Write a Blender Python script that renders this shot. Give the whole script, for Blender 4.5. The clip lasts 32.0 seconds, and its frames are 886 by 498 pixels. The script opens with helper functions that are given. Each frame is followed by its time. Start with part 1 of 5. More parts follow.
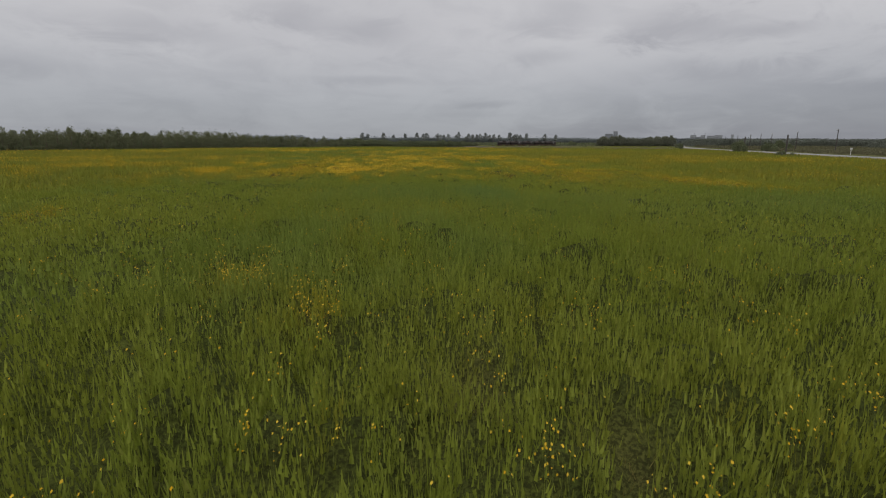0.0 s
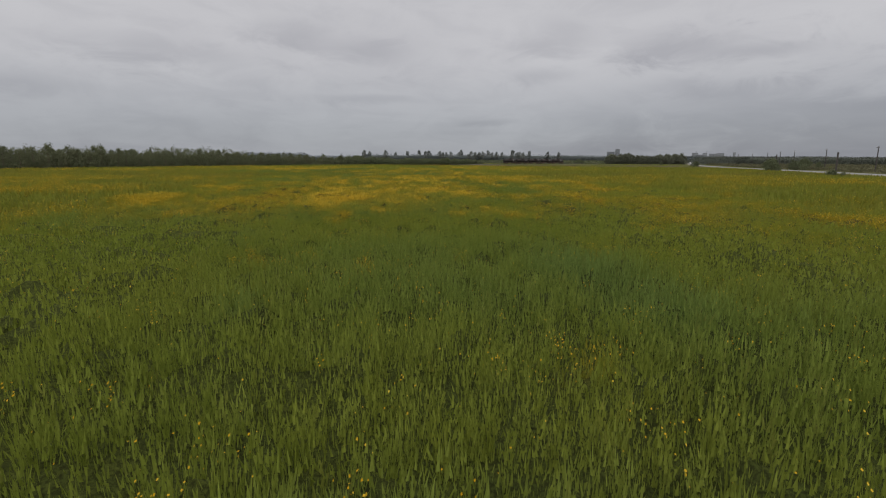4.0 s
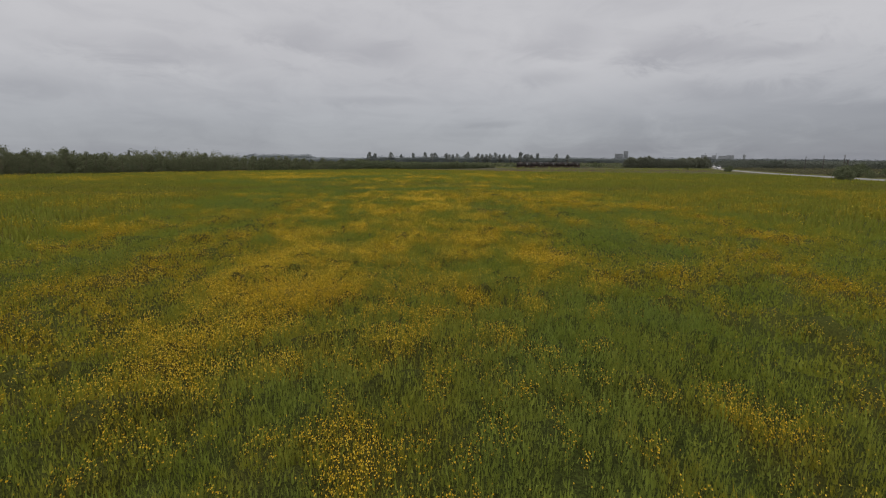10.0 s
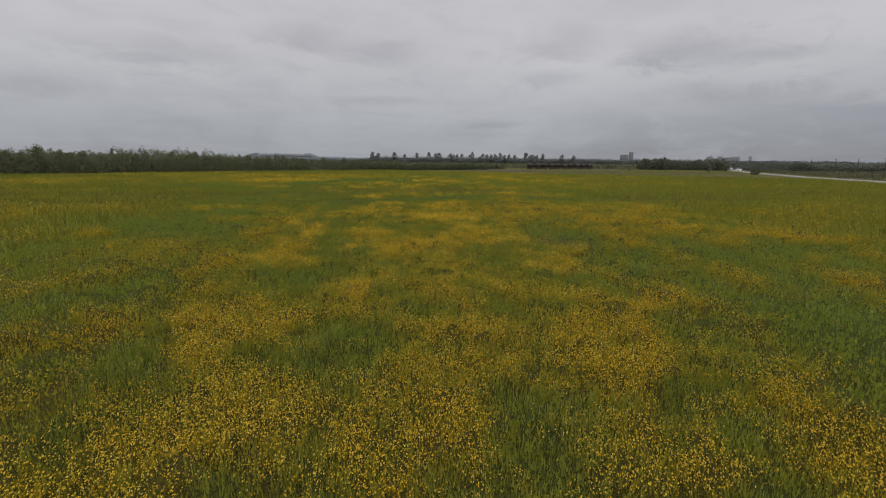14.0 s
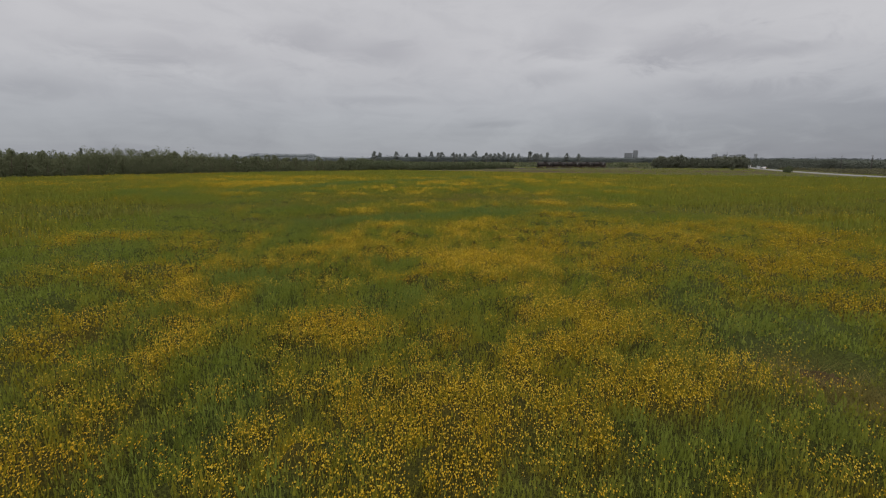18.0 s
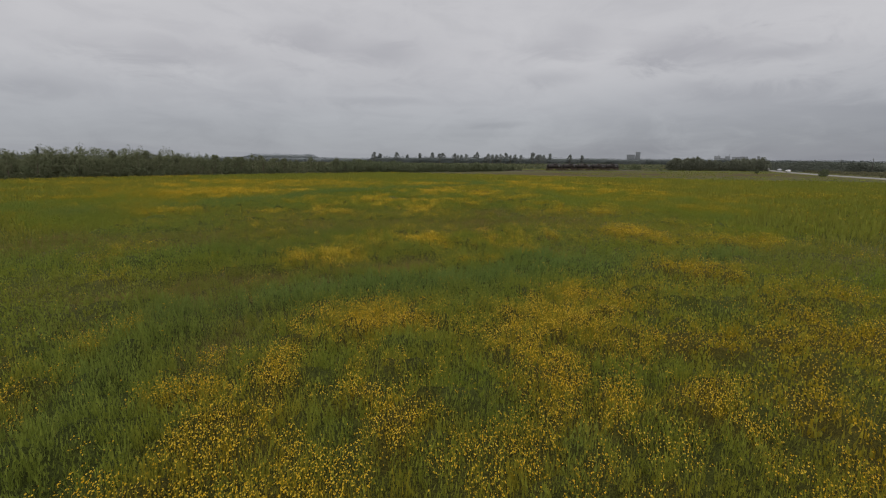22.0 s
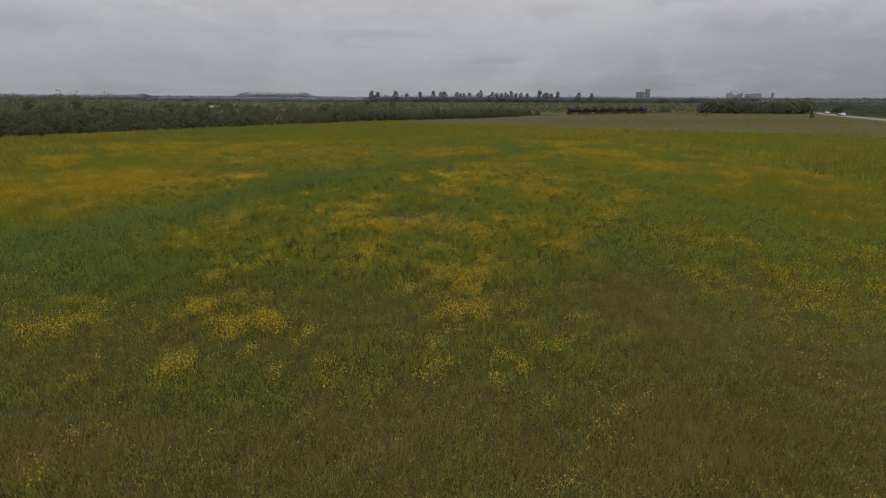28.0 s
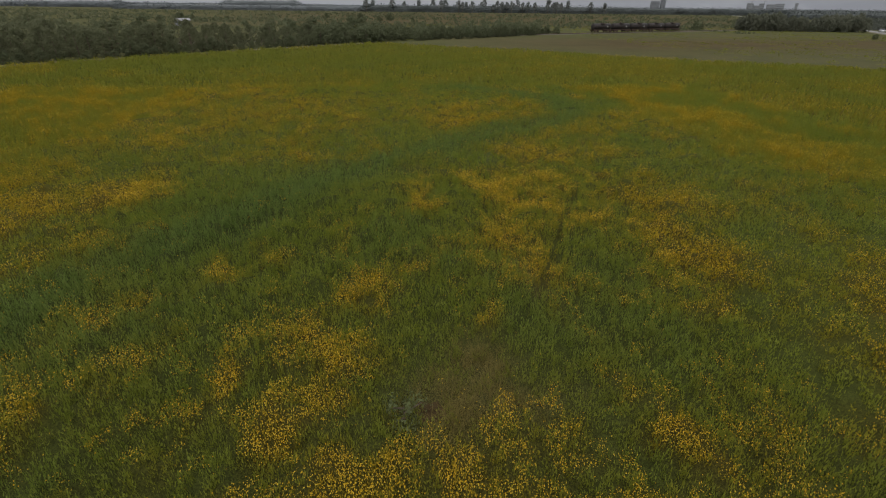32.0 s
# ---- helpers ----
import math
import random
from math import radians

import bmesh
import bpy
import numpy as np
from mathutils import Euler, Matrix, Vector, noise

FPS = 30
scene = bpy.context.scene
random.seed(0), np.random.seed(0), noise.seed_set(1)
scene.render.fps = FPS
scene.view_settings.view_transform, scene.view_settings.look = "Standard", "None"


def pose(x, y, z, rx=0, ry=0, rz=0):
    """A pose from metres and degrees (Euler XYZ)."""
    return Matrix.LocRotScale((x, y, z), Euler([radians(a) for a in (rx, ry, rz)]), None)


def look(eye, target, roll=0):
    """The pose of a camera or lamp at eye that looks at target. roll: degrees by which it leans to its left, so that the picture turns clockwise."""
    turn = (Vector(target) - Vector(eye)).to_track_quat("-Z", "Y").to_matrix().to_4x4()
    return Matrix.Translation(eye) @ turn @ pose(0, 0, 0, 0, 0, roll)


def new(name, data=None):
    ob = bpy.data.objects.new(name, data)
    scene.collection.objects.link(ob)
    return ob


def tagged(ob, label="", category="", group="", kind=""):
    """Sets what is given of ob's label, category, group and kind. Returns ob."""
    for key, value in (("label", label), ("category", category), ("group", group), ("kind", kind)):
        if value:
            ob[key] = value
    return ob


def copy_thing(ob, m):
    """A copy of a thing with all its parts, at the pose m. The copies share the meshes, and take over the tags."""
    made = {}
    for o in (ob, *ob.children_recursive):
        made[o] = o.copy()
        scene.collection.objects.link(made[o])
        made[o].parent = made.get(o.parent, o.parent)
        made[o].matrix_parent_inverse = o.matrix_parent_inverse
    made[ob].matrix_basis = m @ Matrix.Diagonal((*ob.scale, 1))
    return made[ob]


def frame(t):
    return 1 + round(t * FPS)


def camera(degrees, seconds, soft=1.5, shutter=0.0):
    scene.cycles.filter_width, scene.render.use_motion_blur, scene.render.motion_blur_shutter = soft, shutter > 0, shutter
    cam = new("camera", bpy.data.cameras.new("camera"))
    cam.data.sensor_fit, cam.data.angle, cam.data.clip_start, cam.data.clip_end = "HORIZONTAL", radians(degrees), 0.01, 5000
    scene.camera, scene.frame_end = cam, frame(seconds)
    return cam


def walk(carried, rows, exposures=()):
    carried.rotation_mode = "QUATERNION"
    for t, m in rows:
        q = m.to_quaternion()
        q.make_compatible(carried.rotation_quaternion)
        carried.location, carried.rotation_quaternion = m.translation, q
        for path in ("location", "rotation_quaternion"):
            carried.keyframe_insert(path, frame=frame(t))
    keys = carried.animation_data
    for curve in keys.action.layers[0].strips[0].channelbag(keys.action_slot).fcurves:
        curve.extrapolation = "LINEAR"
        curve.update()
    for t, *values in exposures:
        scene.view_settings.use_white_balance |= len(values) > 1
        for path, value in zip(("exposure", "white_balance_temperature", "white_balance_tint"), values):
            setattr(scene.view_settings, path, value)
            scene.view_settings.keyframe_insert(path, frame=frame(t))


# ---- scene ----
cam = camera(84.0, 32.0, soft=1.15)
# seconds, x, y, z, yaw to the left, pitch up, roll
ROWS = [
    (0, -0.34, 4.96, 3.30, -8.93, -12.36, 0.17), (0.5, -0.22, 6.47, 3.35, -8.95, -11.48, 0.15), (1, -0.12, 8.01, 3.38, -8.98, -10.94, 0.13),
    (1.5, -0.05, 9.60, 3.40, -8.98, -10.65, 0.12), (2, -0.00, 11.22, 3.41, -8.94, -10.48, 0.12), (3, 0.06, 14.54, 3.39, -8.83, -10.38, 0.17),
    (4, 0.15, 17.94, 3.34, -8.75, -10.39, 0.22), (5, 0.28, 21.39, 3.26, -8.64, -10.41, 0.25), (6, 0.44, 24.85, 3.23, -8.50, -10.43, 0.26),
    (7, 0.62, 28.34, 3.35, -8.40, -10.37, 0.26), (8, 0.82, 31.86, 3.64, -8.32, -10.32, 0.27), (9, 1.01, 35.35, 4.04, -8.25, -10.31, 0.32),
    (10, 1.11, 38.75, 4.39, -8.15, -10.21, 0.32), (11, 1.12, 42.08, 4.62, -8.04, -10.26, 0.37), (12, 1.05, 45.43, 4.70, -8.03, -10.26, 0.43),
    (13, 0.96, 48.97, 4.67, -7.93, -10.21, 0.52), (14, 0.92, 52.81, 4.57, -7.86, -10.20, 0.62), (15, 0.96, 56.88, 4.47, -7.79, -10.15, 0.59),
    (16, 1.11, 61.03, 4.40, -7.69, -10.35, 0.41), (17, 1.37, 65.18, 4.39, -7.60, -10.36, 0.28), (18, 1.71, 69.35, 4.40, -7.56, -10.27, 0.26),
    (19, 2.03, 73.59, 4.40, -7.59, -10.27, 0.23), (20, 2.26, 77.86, 4.38, -7.57, -10.22, 0.24), (21, 2.42, 82.10, 4.40, -7.54, -10.17, 0.33),
    (22, 2.57, 86.34, 4.55, -7.55, -10.16, 0.47), (23, 2.74, 90.60, 4.83, -7.56, -10.12, 0.60), (24, 2.91, 94.88, 5.24, -7.67, -10.20, 0.60),
    (24.5, 2.98, 97.03, 5.46, -7.66, -10.46, 0.57), (25, 3.05, 99.19, 5.69, -7.61, -10.91, 0.53), (25.5, 3.10, 101.36, 5.90, -7.61, -11.59, 0.49),
    (26, 3.15, 103.53, 6.10, -7.66, -12.50, 0.45), (26.5, 3.19, 105.72, 6.28, -7.65, -13.49, 0.41), (27, 3.25, 107.91, 6.45, -7.61, -14.60, 0.36),
    (28, 3.36, 112.33, 6.78, -7.53, -17.00, 0.28), (29, 3.50, 116.79, 7.14, -7.55, -19.41, 0.30), (30, 3.63, 121.35, 7.53, -7.57, -21.55, 0.43),
    (31, 3.73, 126.11, 7.98, -7.59, -24.02, 0.58), (32, 3.79, 131.07, 8.43, -7.81, -26.19, 0.69),
]


def aim(t, x, y, z, yaw, pitch, roll):
    a, b = radians(yaw), radians(pitch)
    ahead = Vector((-math.sin(a) * math.cos(b), math.cos(a) * math.cos(b), math.sin(b)))
    return t, look((x, y, z), Vector((x, y, z)) + ahead, roll)


walk(cam, [aim(*row) for row in ROWS], exposures=[(0.0, 0.0), (24.0, 0.0), (32.0, -0.09)])

# ---- light: an overcast sky, brightest overhead, and a weak wide sun behind it ----
SUN_UP, SUN_TURN = radians(58), radians(200)
world = bpy.data.worlds.new("overcast_sky")
scene.world = world
world.use_nodes = True
wt = world.node_tree
wt.nodes.clear()


class Net:
    """Short hand for node trees."""

    def __init__(self, tree):
        self.tree = tree

    def node(self, kind, inputs=None):
        n = self.tree.nodes.new(kind)
        for key, value in (inputs or {}).items():
            if isinstance(value, bpy.types.NodeSocket):
                self.tree.links.new(value, n.inputs[key])
            else:
                n.inputs[key].default_value = value
        return n

    def math(self, op, a, b=0.0, c=0.0, clamp=False):
        n = self.node("ShaderNodeMath", {0: a, 1: b, 2: c})
        n.operation, n.use_clamp = op, clamp
        return n.outputs[0]

    def mix(self, f, a, b, blend="MIX"):
        n = self.node("ShaderNodeMix")
        n.data_type, n.blend_type = "RGBA", blend
        for key, value in ((0, f), (6, a), (7, b)):
            if isinstance(value, bpy.types.NodeSocket):
                self.tree.links.new(value, n.inputs[key])
            else:
                n.inputs[key].default_value = value
        return n.outputs[2]

    def noise(self, vec, scale, detail=4.0, rough=0.55, distort=0.0):
        ins = {"Scale": scale, "Detail": detail, "Roughness": rough, "Distortion": distort}
        if vec is not None:
            ins["Vector"] = vec
        return self.node("ShaderNodeTexNoise", ins).outputs["Fac"]

    def span(self, v, lo, hi, to_lo=0.0, to_hi=1.0):
        n = self.node("ShaderNodeMapRange", {0: v, 1: lo, 2: hi, 3: to_lo, 4: to_hi})
        n.interpolation_type = "SMOOTHSTEP"
        return n.outputs[0]

    def attribute(self, name):
        n = self.node("ShaderNodeAttribute")
        n.attribute_name = name
        return n


def rgb(r, g, b):
    return (r, g, b, 1.0)


w = Net(wt)
way = w.node("ShaderNodeTexCoord").outputs["Generated"]
split = w.node("ShaderNodeSeparateXYZ", {0: way})
up = w.math("MAXIMUM", split.outputs[2], 0.0)
lift = w.math("ADD", up, 0.10)
flat = w.node("ShaderNodeCombineXYZ", {0: w.math("DIVIDE", split.outputs[0], lift), 1: w.math("DIVIDE", split.outputs[1], lift), 2: 0.0}).outputs[0]
soft_cloud = w.noise(flat, 0.42, 4.0, 0.55, 0.6)
puff_vec = w.node("ShaderNodeMapping", {"Vector": way, "Scale": (1.0, 1.0, 2.6)}).outputs[0]
fine_cloud = w.noise(puff_vec, 8.0, 7.0, 0.62, 0.6)
streak = w.noise(puff_vec, 3.0, 5.0, 0.55, 0.3)
dark = w.math("ADD", w.span(soft_cloud, 0.40, 0.70, 0.0, 0.30), w.span(streak, 0.42, 0.70, 0.0, 0.22))
dark = w.math("ADD", dark, w.span(fine_cloud, 0.40, 0.72, 0.0, 0.30))
# the heavier cloud banks: direction, half width, half height, weight
BANKS = [(-0.343, 0.923, 0.180, 0.13, 0.030, 0.55), (-0.129, 0.966, 0.224, 0.075, 0.030, 0.5), (0.0, 0.98, 0.198, 0.075, 0.028, 0.5),
         (0.354, 0.904, 0.225, 0.07, 0.035, 0.45), (0.536, 0.822, 0.196, 0.11, 0.030, 0.75), (0.64, 0.745, 0.178, 0.07, 0.012, 0.5),
         (-0.013, 0.993, 0.113, 0.12, 0.010, 0.45), (0.238, 0.968, 0.073, 0.05, 0.007, 0.45), (0.595, 0.792, 0.128, 0.12, 0.022, 0.5),
         (-0.505, 0.855, 0.116, 0.06, 0.016, 0.35), (0.33, 0.94, 0.155, 0.06, 0.014, 0.4), (0.68, 0.73, 0.05, 0.36, 0.12, 0.85)]
warp = w.math("MULTIPLY", w.math("SUBTRACT", fine_cloud, 0.5), 2.0)
warp2 = w.math("MULTIPLY", w.math("SUBTRACT", fine_cloud, 0.42), 3.4)
for bx, by, bz, bw, bh, weight in BANKS:
    n = math.hypot(bx, by)
    across = w.math("MULTIPLY_ADD", split.outputs[0], by / n, w.math("MULTIPLY", split.outputs[1], -bx / n))
    u = w.math("ADD", w.math("DIVIDE", across, bw), warp)
    v = w.math("ADD", w.math("DIVIDE", w.math("SUBTRACT", split.outputs[2], bz), bh), warp2)
    d = w.math("SQRT", w.math("ADD", w.math("MULTIPLY", u, u), w.math("MULTIPLY", v, v)))
    here = w.math("GREATER_THAN", split.outputs[1], 0.0)
    dark = w.math("ADD", dark, w.math("MULTIPLY", w.span(d, 0.1, 1.45, weight * 1.15, 0.0), here))
tone = w.mix(w.span(up, 0.0, 0.22), rgb(0.340, 0.354, 0.386), rgb(0.540, 0.532, 0.548))
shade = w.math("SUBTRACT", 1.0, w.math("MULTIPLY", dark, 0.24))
tone = w.mix(1.0, tone, w.node("ShaderNodeCombineColor", {0: shade, 1: shade, 2: w.math("MULTIPLY_ADD", shade, 0.92, 0.08)}).outputs[0], "MULTIPLY")
glow = w.math("MULTIPLY_ADD", w.span(up, 0.25, 1.0), 1.25, 1.0)
sky = w.node("ShaderNodeTexSky")
sky.sky_type, sky.sun_disc, sky.sun_elevation, sky.sun_rotation = "NISHITA", False, SUN_UP, SUN_TURN
thin = w.node("ShaderNodeBackground", {"Color": sky.outputs[0], "Strength": 0.006})
deck = w.node("ShaderNodeBackground", {"Color": tone, "Strength": w.math("MULTIPLY", glow, 1.0)})
both = w.node("ShaderNodeAddShader", {0: thin.outputs[0], 1: deck.outputs[0]})
w.node("ShaderNodeOutputWorld", {"Surface": both.outputs[0]})

sun = new("sun", bpy.data.lights.new("sun", "SUN"))
sun.data.energy, sun.data.angle, sun.data.color = 1.2, radians(35), (1.0, 0.96, 0.9)
sun.rotation_euler = (radians(90) - SUN_UP, 0, math.pi - SUN_TURN)


# ---- materials ----
def material(name):
    m = bpy.data.materials.new(name)
    m.use_nodes = True
    m.node_tree.nodes.clear()
    return m, Net(m.node_tree)


def finish(m, net, color, rough=0.7, bump=None, height=0.02, metal=0.0, through_light=0.0, spec=0.3):
    ins = {"Base Color": color, "Roughness": rough, "Metallic": metal, "Specular IOR Level": spec}
    if bump is not None:
        ins["Normal"] = net.node("ShaderNodeBump", {"Strength": 0.7, "Distance": height, "Height": bump}).outputs[0]
    surf = net.node("ShaderNodeBsdfPrincipled", ins).outputs[0]
    if through_light:
        leaf = net.node("ShaderNodeBsdfTranslucent", {"Color": color}).outputs[0]
        surf = net.node("ShaderNodeMixShader", {0: through_light, 1: surf, 2: leaf}).outputs[0]
    net.node("ShaderNodeOutputMaterial", {"Surface": surf})
    return m


def place(net):
    return net.node("ShaderNodeNewGeometry").outputs["Position"]


def worn(name, a, b, scale=3.0, rough=0.7, grain=60.0, metal=0.0, height=0.004, spec=0.3):
    """A plain surface of two close colours, mottled large and fine."""
    m, net = material(name)
    p = net.node("ShaderNodeTexCoord").outputs["Object"]
    big, small = net.noise(p, scale, 5.0, 0.6), net.noise(p, grain, 3.0)
    col = net.mix(net.span(big, 0.3, 0.7), rgb(*a), rgb(*b))
    col = net.mix(net.span(small, 0.35, 0.8, 0.0, 0.25), col, rgb(*[c * 0.6 for c in a]))
    return finish(m, net, col, net.span(big, 0.2, 0.8, rough - 0.1, min(1.0, rough + 0.1)), small, height, metal, spec=spec)


def leafy(name, a, b, c, scale=0.25, through_light=0.25, kin=0.5):
    """Leaves: three greens, mixed by stand, by plant and by leaf."""
    m, net = material(name)
    p = place(net)
    rnd = net.node("ShaderNodeNewGeometry").outputs["Random Per Island"]
    col = net.mix(net.span(net.noise(p, scale, 4.0), 0.35, 0.65), rgb(*a), rgb(*b))
    col = net.mix(net.span(net.noise(p, 5.0, 2.0), 0.45, 0.75, 0.0, kin), col, rgb(*c))
    kin_tone = net.node("ShaderNodeObjectInfo").outputs["Random"]
    col = net.mix(net.math("MULTIPLY", kin_tone, 0.3), col, rgb(*[v * 0.5 for v in a]))
    col = net.mix(net.math("MULTIPLY", rnd, 0.18), col, rgb(*[v * 0.5 for v in a]))
    return finish(m, net, col, 0.75, through_light=through_light, spec=0.08)


def weed_material():
    m, net = material("weed_leaf")
    p = place(net)
    rnd = net.node("ShaderNodeNewGeometry").outputs["Random Per Island"]
    lush = net.attribute("lush").outputs["Fac"]
    sere = net.attribute("sere").outputs["Fac"]
    gold = net.attribute("gold").outputs["Fac"]
    col = net.mix(net.span(net.noise(p, 0.13, 5.0), 0.35, 0.65), rgb(0.198, 0.242, 0.032), rgb(0.245, 0.270, 0.036))
    col = net.mix(net.span(net.noise(p, 2.2, 3.0), 0.40, 0.72, 0.0, 0.6), col, rgb(0.285, 0.322, 0.062))
    col = net.mix(net.math("MULTIPLY", lush, 0.85), col, rgb(0.160, 0.245, 0.074))
    col = net.mix(gold, col, rgb(0.375, 0.252, 0.012))
    col = net.mix(sere, col, rgb(0.205, 0.165, 0.052))
    col = net.mix(net.math("MULTIPLY", rnd, 0.22), col, rgb(0.085, 0.110, 0.016))
    streak = net.noise(net.node("ShaderNodeMapping", {"Vector": p, "Scale": (1.0, 1.0, 0.13)}).outputs[0], 70.0, 2.0, 0.6)
    col = net.mix(net.span(streak, 0.40, 0.66, 0.0, 0.40), col, rgb(0.062, 0.080, 0.014))
    return finish(m, net, col, 0.8, through_light=0.3, spec=0.06)


def under_shade_material():
    m, net = material("undergrowth_leaf_and_shade")
    p = place(net)
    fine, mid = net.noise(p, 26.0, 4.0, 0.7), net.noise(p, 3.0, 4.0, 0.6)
    # dark greens and near-black mottles paint the shade in gaps between weeds
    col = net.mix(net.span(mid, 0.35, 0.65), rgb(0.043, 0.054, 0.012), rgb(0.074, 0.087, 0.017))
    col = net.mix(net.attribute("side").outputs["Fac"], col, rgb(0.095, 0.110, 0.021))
    col = net.mix(net.math("MULTIPLY", net.attribute("lush").outputs["Fac"], 0.55), col, rgb(0.040, 0.068, 0.020))
    col = net.mix(net.attribute("gold").outputs["Fac"], col, rgb(0.088, 0.068, 0.011))
    col = net.mix(net.attribute("sere").outputs["Fac"], col, rgb(0.134, 0.112, 0.038))
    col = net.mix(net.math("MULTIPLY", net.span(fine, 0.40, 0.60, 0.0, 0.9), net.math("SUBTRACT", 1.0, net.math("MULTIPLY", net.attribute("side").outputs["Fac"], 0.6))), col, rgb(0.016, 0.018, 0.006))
    return finish(m, net, col, 0.9, fine, 0.10, spec=0.05)


def flower_material():
    m, net = material("yellow_petal")
    rnd = net.node("ShaderNodeNewGeometry").outputs["Random Per Island"]
    col = net.mix(rnd, rgb(0.46, 0.272, 0.006), rgb(0.61, 0.44, 0.048))
    col = net.mix(net.span(net.noise(place(net), 0.3, 3.0), 0.4, 0.7, 0.0, 0.5), col, rgb(0.48, 0.27, 0.008))
    return finish(m, net, col, 0.75, through_light=0.2, spec=0.1)


def ground_material():
    m, net = material("field_ground")
    p = place(net)
    tone = net.attribute("cover")
    ch = net.node("ShaderNodeSeparateColor", {0: tone.outputs["Color"]})
    bloom, dry, field = ch.outputs[0], ch.outputs[1], ch.outputs[2]
    moor = tone.outputs["Alpha"]
    big, mid, fine = net.noise(p, 0.02, 6.0, 0.65), net.noise(p, 0.12, 6.0, 0.7), net.noise(p, 7.0, 4.0, 0.7)
    litter = net.mix(net.span(mid, 0.3, 0.7), rgb(0.026, 0.026, 0.009), rgb(0.038, 0.046, 0.012))
    litter = net.mix(net.math("MULTIPLY", bloom, net.span(fine, 0.45, 0.6, 0.0, 0.4)), litter, rgb(0.10, 0.065, 0.012))
    litter = net.mix(net.math("MULTIPLY", dry, 0.7), litter, rgb(0.095, 0.080, 0.024))
    low = net.mix(net.span(fine, 0.35, 0.65), rgb(0.044, 0.053, 0.011), rgb(0.082, 0.091, 0.018))
    low = net.mix(net.math("MULTIPLY", bloom, net.span(fine, 0.40, 0.6, 0.15, 0.65)), low, rgb(0.19, 0.13, 0.014))
    litter = net.mix(net.attribute("sward").outputs["Fac"], litter, low)
    grass = net.mix(net.span(big, 0.35, 0.65), rgb(0.082, 0.086, 0.034), rgb(0.094, 0.086, 0.042))
    grass = net.mix(net.span(mid, 0.4, 0.7, 0.0, 0.6), grass, rgb(0.060, 0.066, 0.030))
    heath = net.mix(net.span(mid, 0.3, 0.7), rgb(0.096, 0.073, 0.036), rgb(0.068, 0.054, 0.028))
    col = net.mix(moor, grass, heath)
    col = net.mix(field, col, litter)
    col = net.mix(net.span(fine, 0.4, 0.8, 0.0, 0.4), col, rgb(0.05, 0.05, 0.02))
    return finish(m, net, col, 0.95, fine, 0.06, spec=0.02)


M_WEED, M_FLOWER, M_GROUND, M_UNDER_SHADE = weed_material(), flower_material(), ground_material(), under_shade_material()
M_TREE = leafy("tree_leaf", (0.146, 0.160, 0.090), (0.164, 0.174, 0.098), (0.178, 0.186, 0.106), 0.05, 0.42)
M_SHRUB = leafy("shrub_leaf", (0.128, 0.148, 0.082), (0.144, 0.160, 0.088), (0.158, 0.170, 0.096), 0.1, 0.42)
# needles lightened to grey-blue: haze before the skyline put into the colour
M_HAZED_PINE = leafy("hazed_pine_needles", (0.190, 0.206, 0.190), (0.205, 0.220, 0.202), (0.215, 0.230, 0.208), 0.1, 0.1)
# far and horizon leaves: bluish greys paint in the haze of distance
M_HAZED_FARWOOD = leafy("hazed_far_wood_leaf", (0.084, 0.097, 0.093), (0.098, 0.110, 0.105), (0.092, 0.104, 0.098), 0.01, 0.1)
M_HAZED_HORIZON = leafy("hazed_horizon_leaf", (0.150, 0.168, 0.172), (0.162, 0.180, 0.184), (0.156, 0.172, 0.176), 0.01, 0.1)
M_ROADWOOD = leafy("roadside_wood_leaf", (0.126, 0.138, 0.112), (0.140, 0.152, 0.120), (0.132, 0.145, 0.115), 0.02, 0.4)
M_GROVE = leafy("grove_leaf", (0.172, 0.184, 0.135), (0.188, 0.198, 0.142), (0.200, 0.210, 0.150), 0.05, 0.45)
M_BRUSH = leafy("brush_leaf", (0.140, 0.132, 0.078), (0.156, 0.150, 0.086), (0.128, 0.134, 0.074), 0.06, 0.4)
M_BARK = worn("bark", (0.10, 0.075, 0.05), (0.16, 0.13, 0.10), 2.0, 0.9, 25.0, height=0.02)
M_DRYGRASS = leafy("dry_grass_blade", (0.232, 0.190, 0.060), (0.180, 0.152, 0.044), (0.140, 0.140, 0.034), 0.3, 0.3)


# ---- building ----
rng = np.random.default_rng(7)


def part(name, bm, mat, parent, label="", smooth=False):
    """Link a bmesh as one mesh object under a thing or a part."""
    me = bpy.data.meshes.new(name)
    bm.to_mesh(me)
    bm.free()
    me.materials.append(mat)
    if smooth:
        me.shade_smooth()
    ob = new(name, me)
    ob.parent = parent
    return tagged(ob, label)


def soup(name, co, mat, corners=3, faces=None):
    """One mesh out of loose faces: rows of corner points. faces: values that each face carries."""
    co = np.ascontiguousarray(co, np.float32).reshape(-1, 3)
    me = bpy.data.meshes.new(name)
    n = len(co)
    me.vertices.add(n)
    me.vertices.foreach_set("co", co.ravel())
    me.loops.add(n)
    me.loops.foreach_set("vertex_index", np.arange(n, dtype=np.int32))
    me.polygons.add(n // corners)
    me.polygons.foreach_set("loop_start", np.arange(0, n, corners, dtype=np.int32))
    me.update(calc_edges=True)
    for key, values in (faces or {}).items():
        me.attributes.new(key, "FLOAT", "FACE").data.foreach_set("value", np.ascontiguousarray(values, np.float32))
    me.materials.append(mat)
    return me


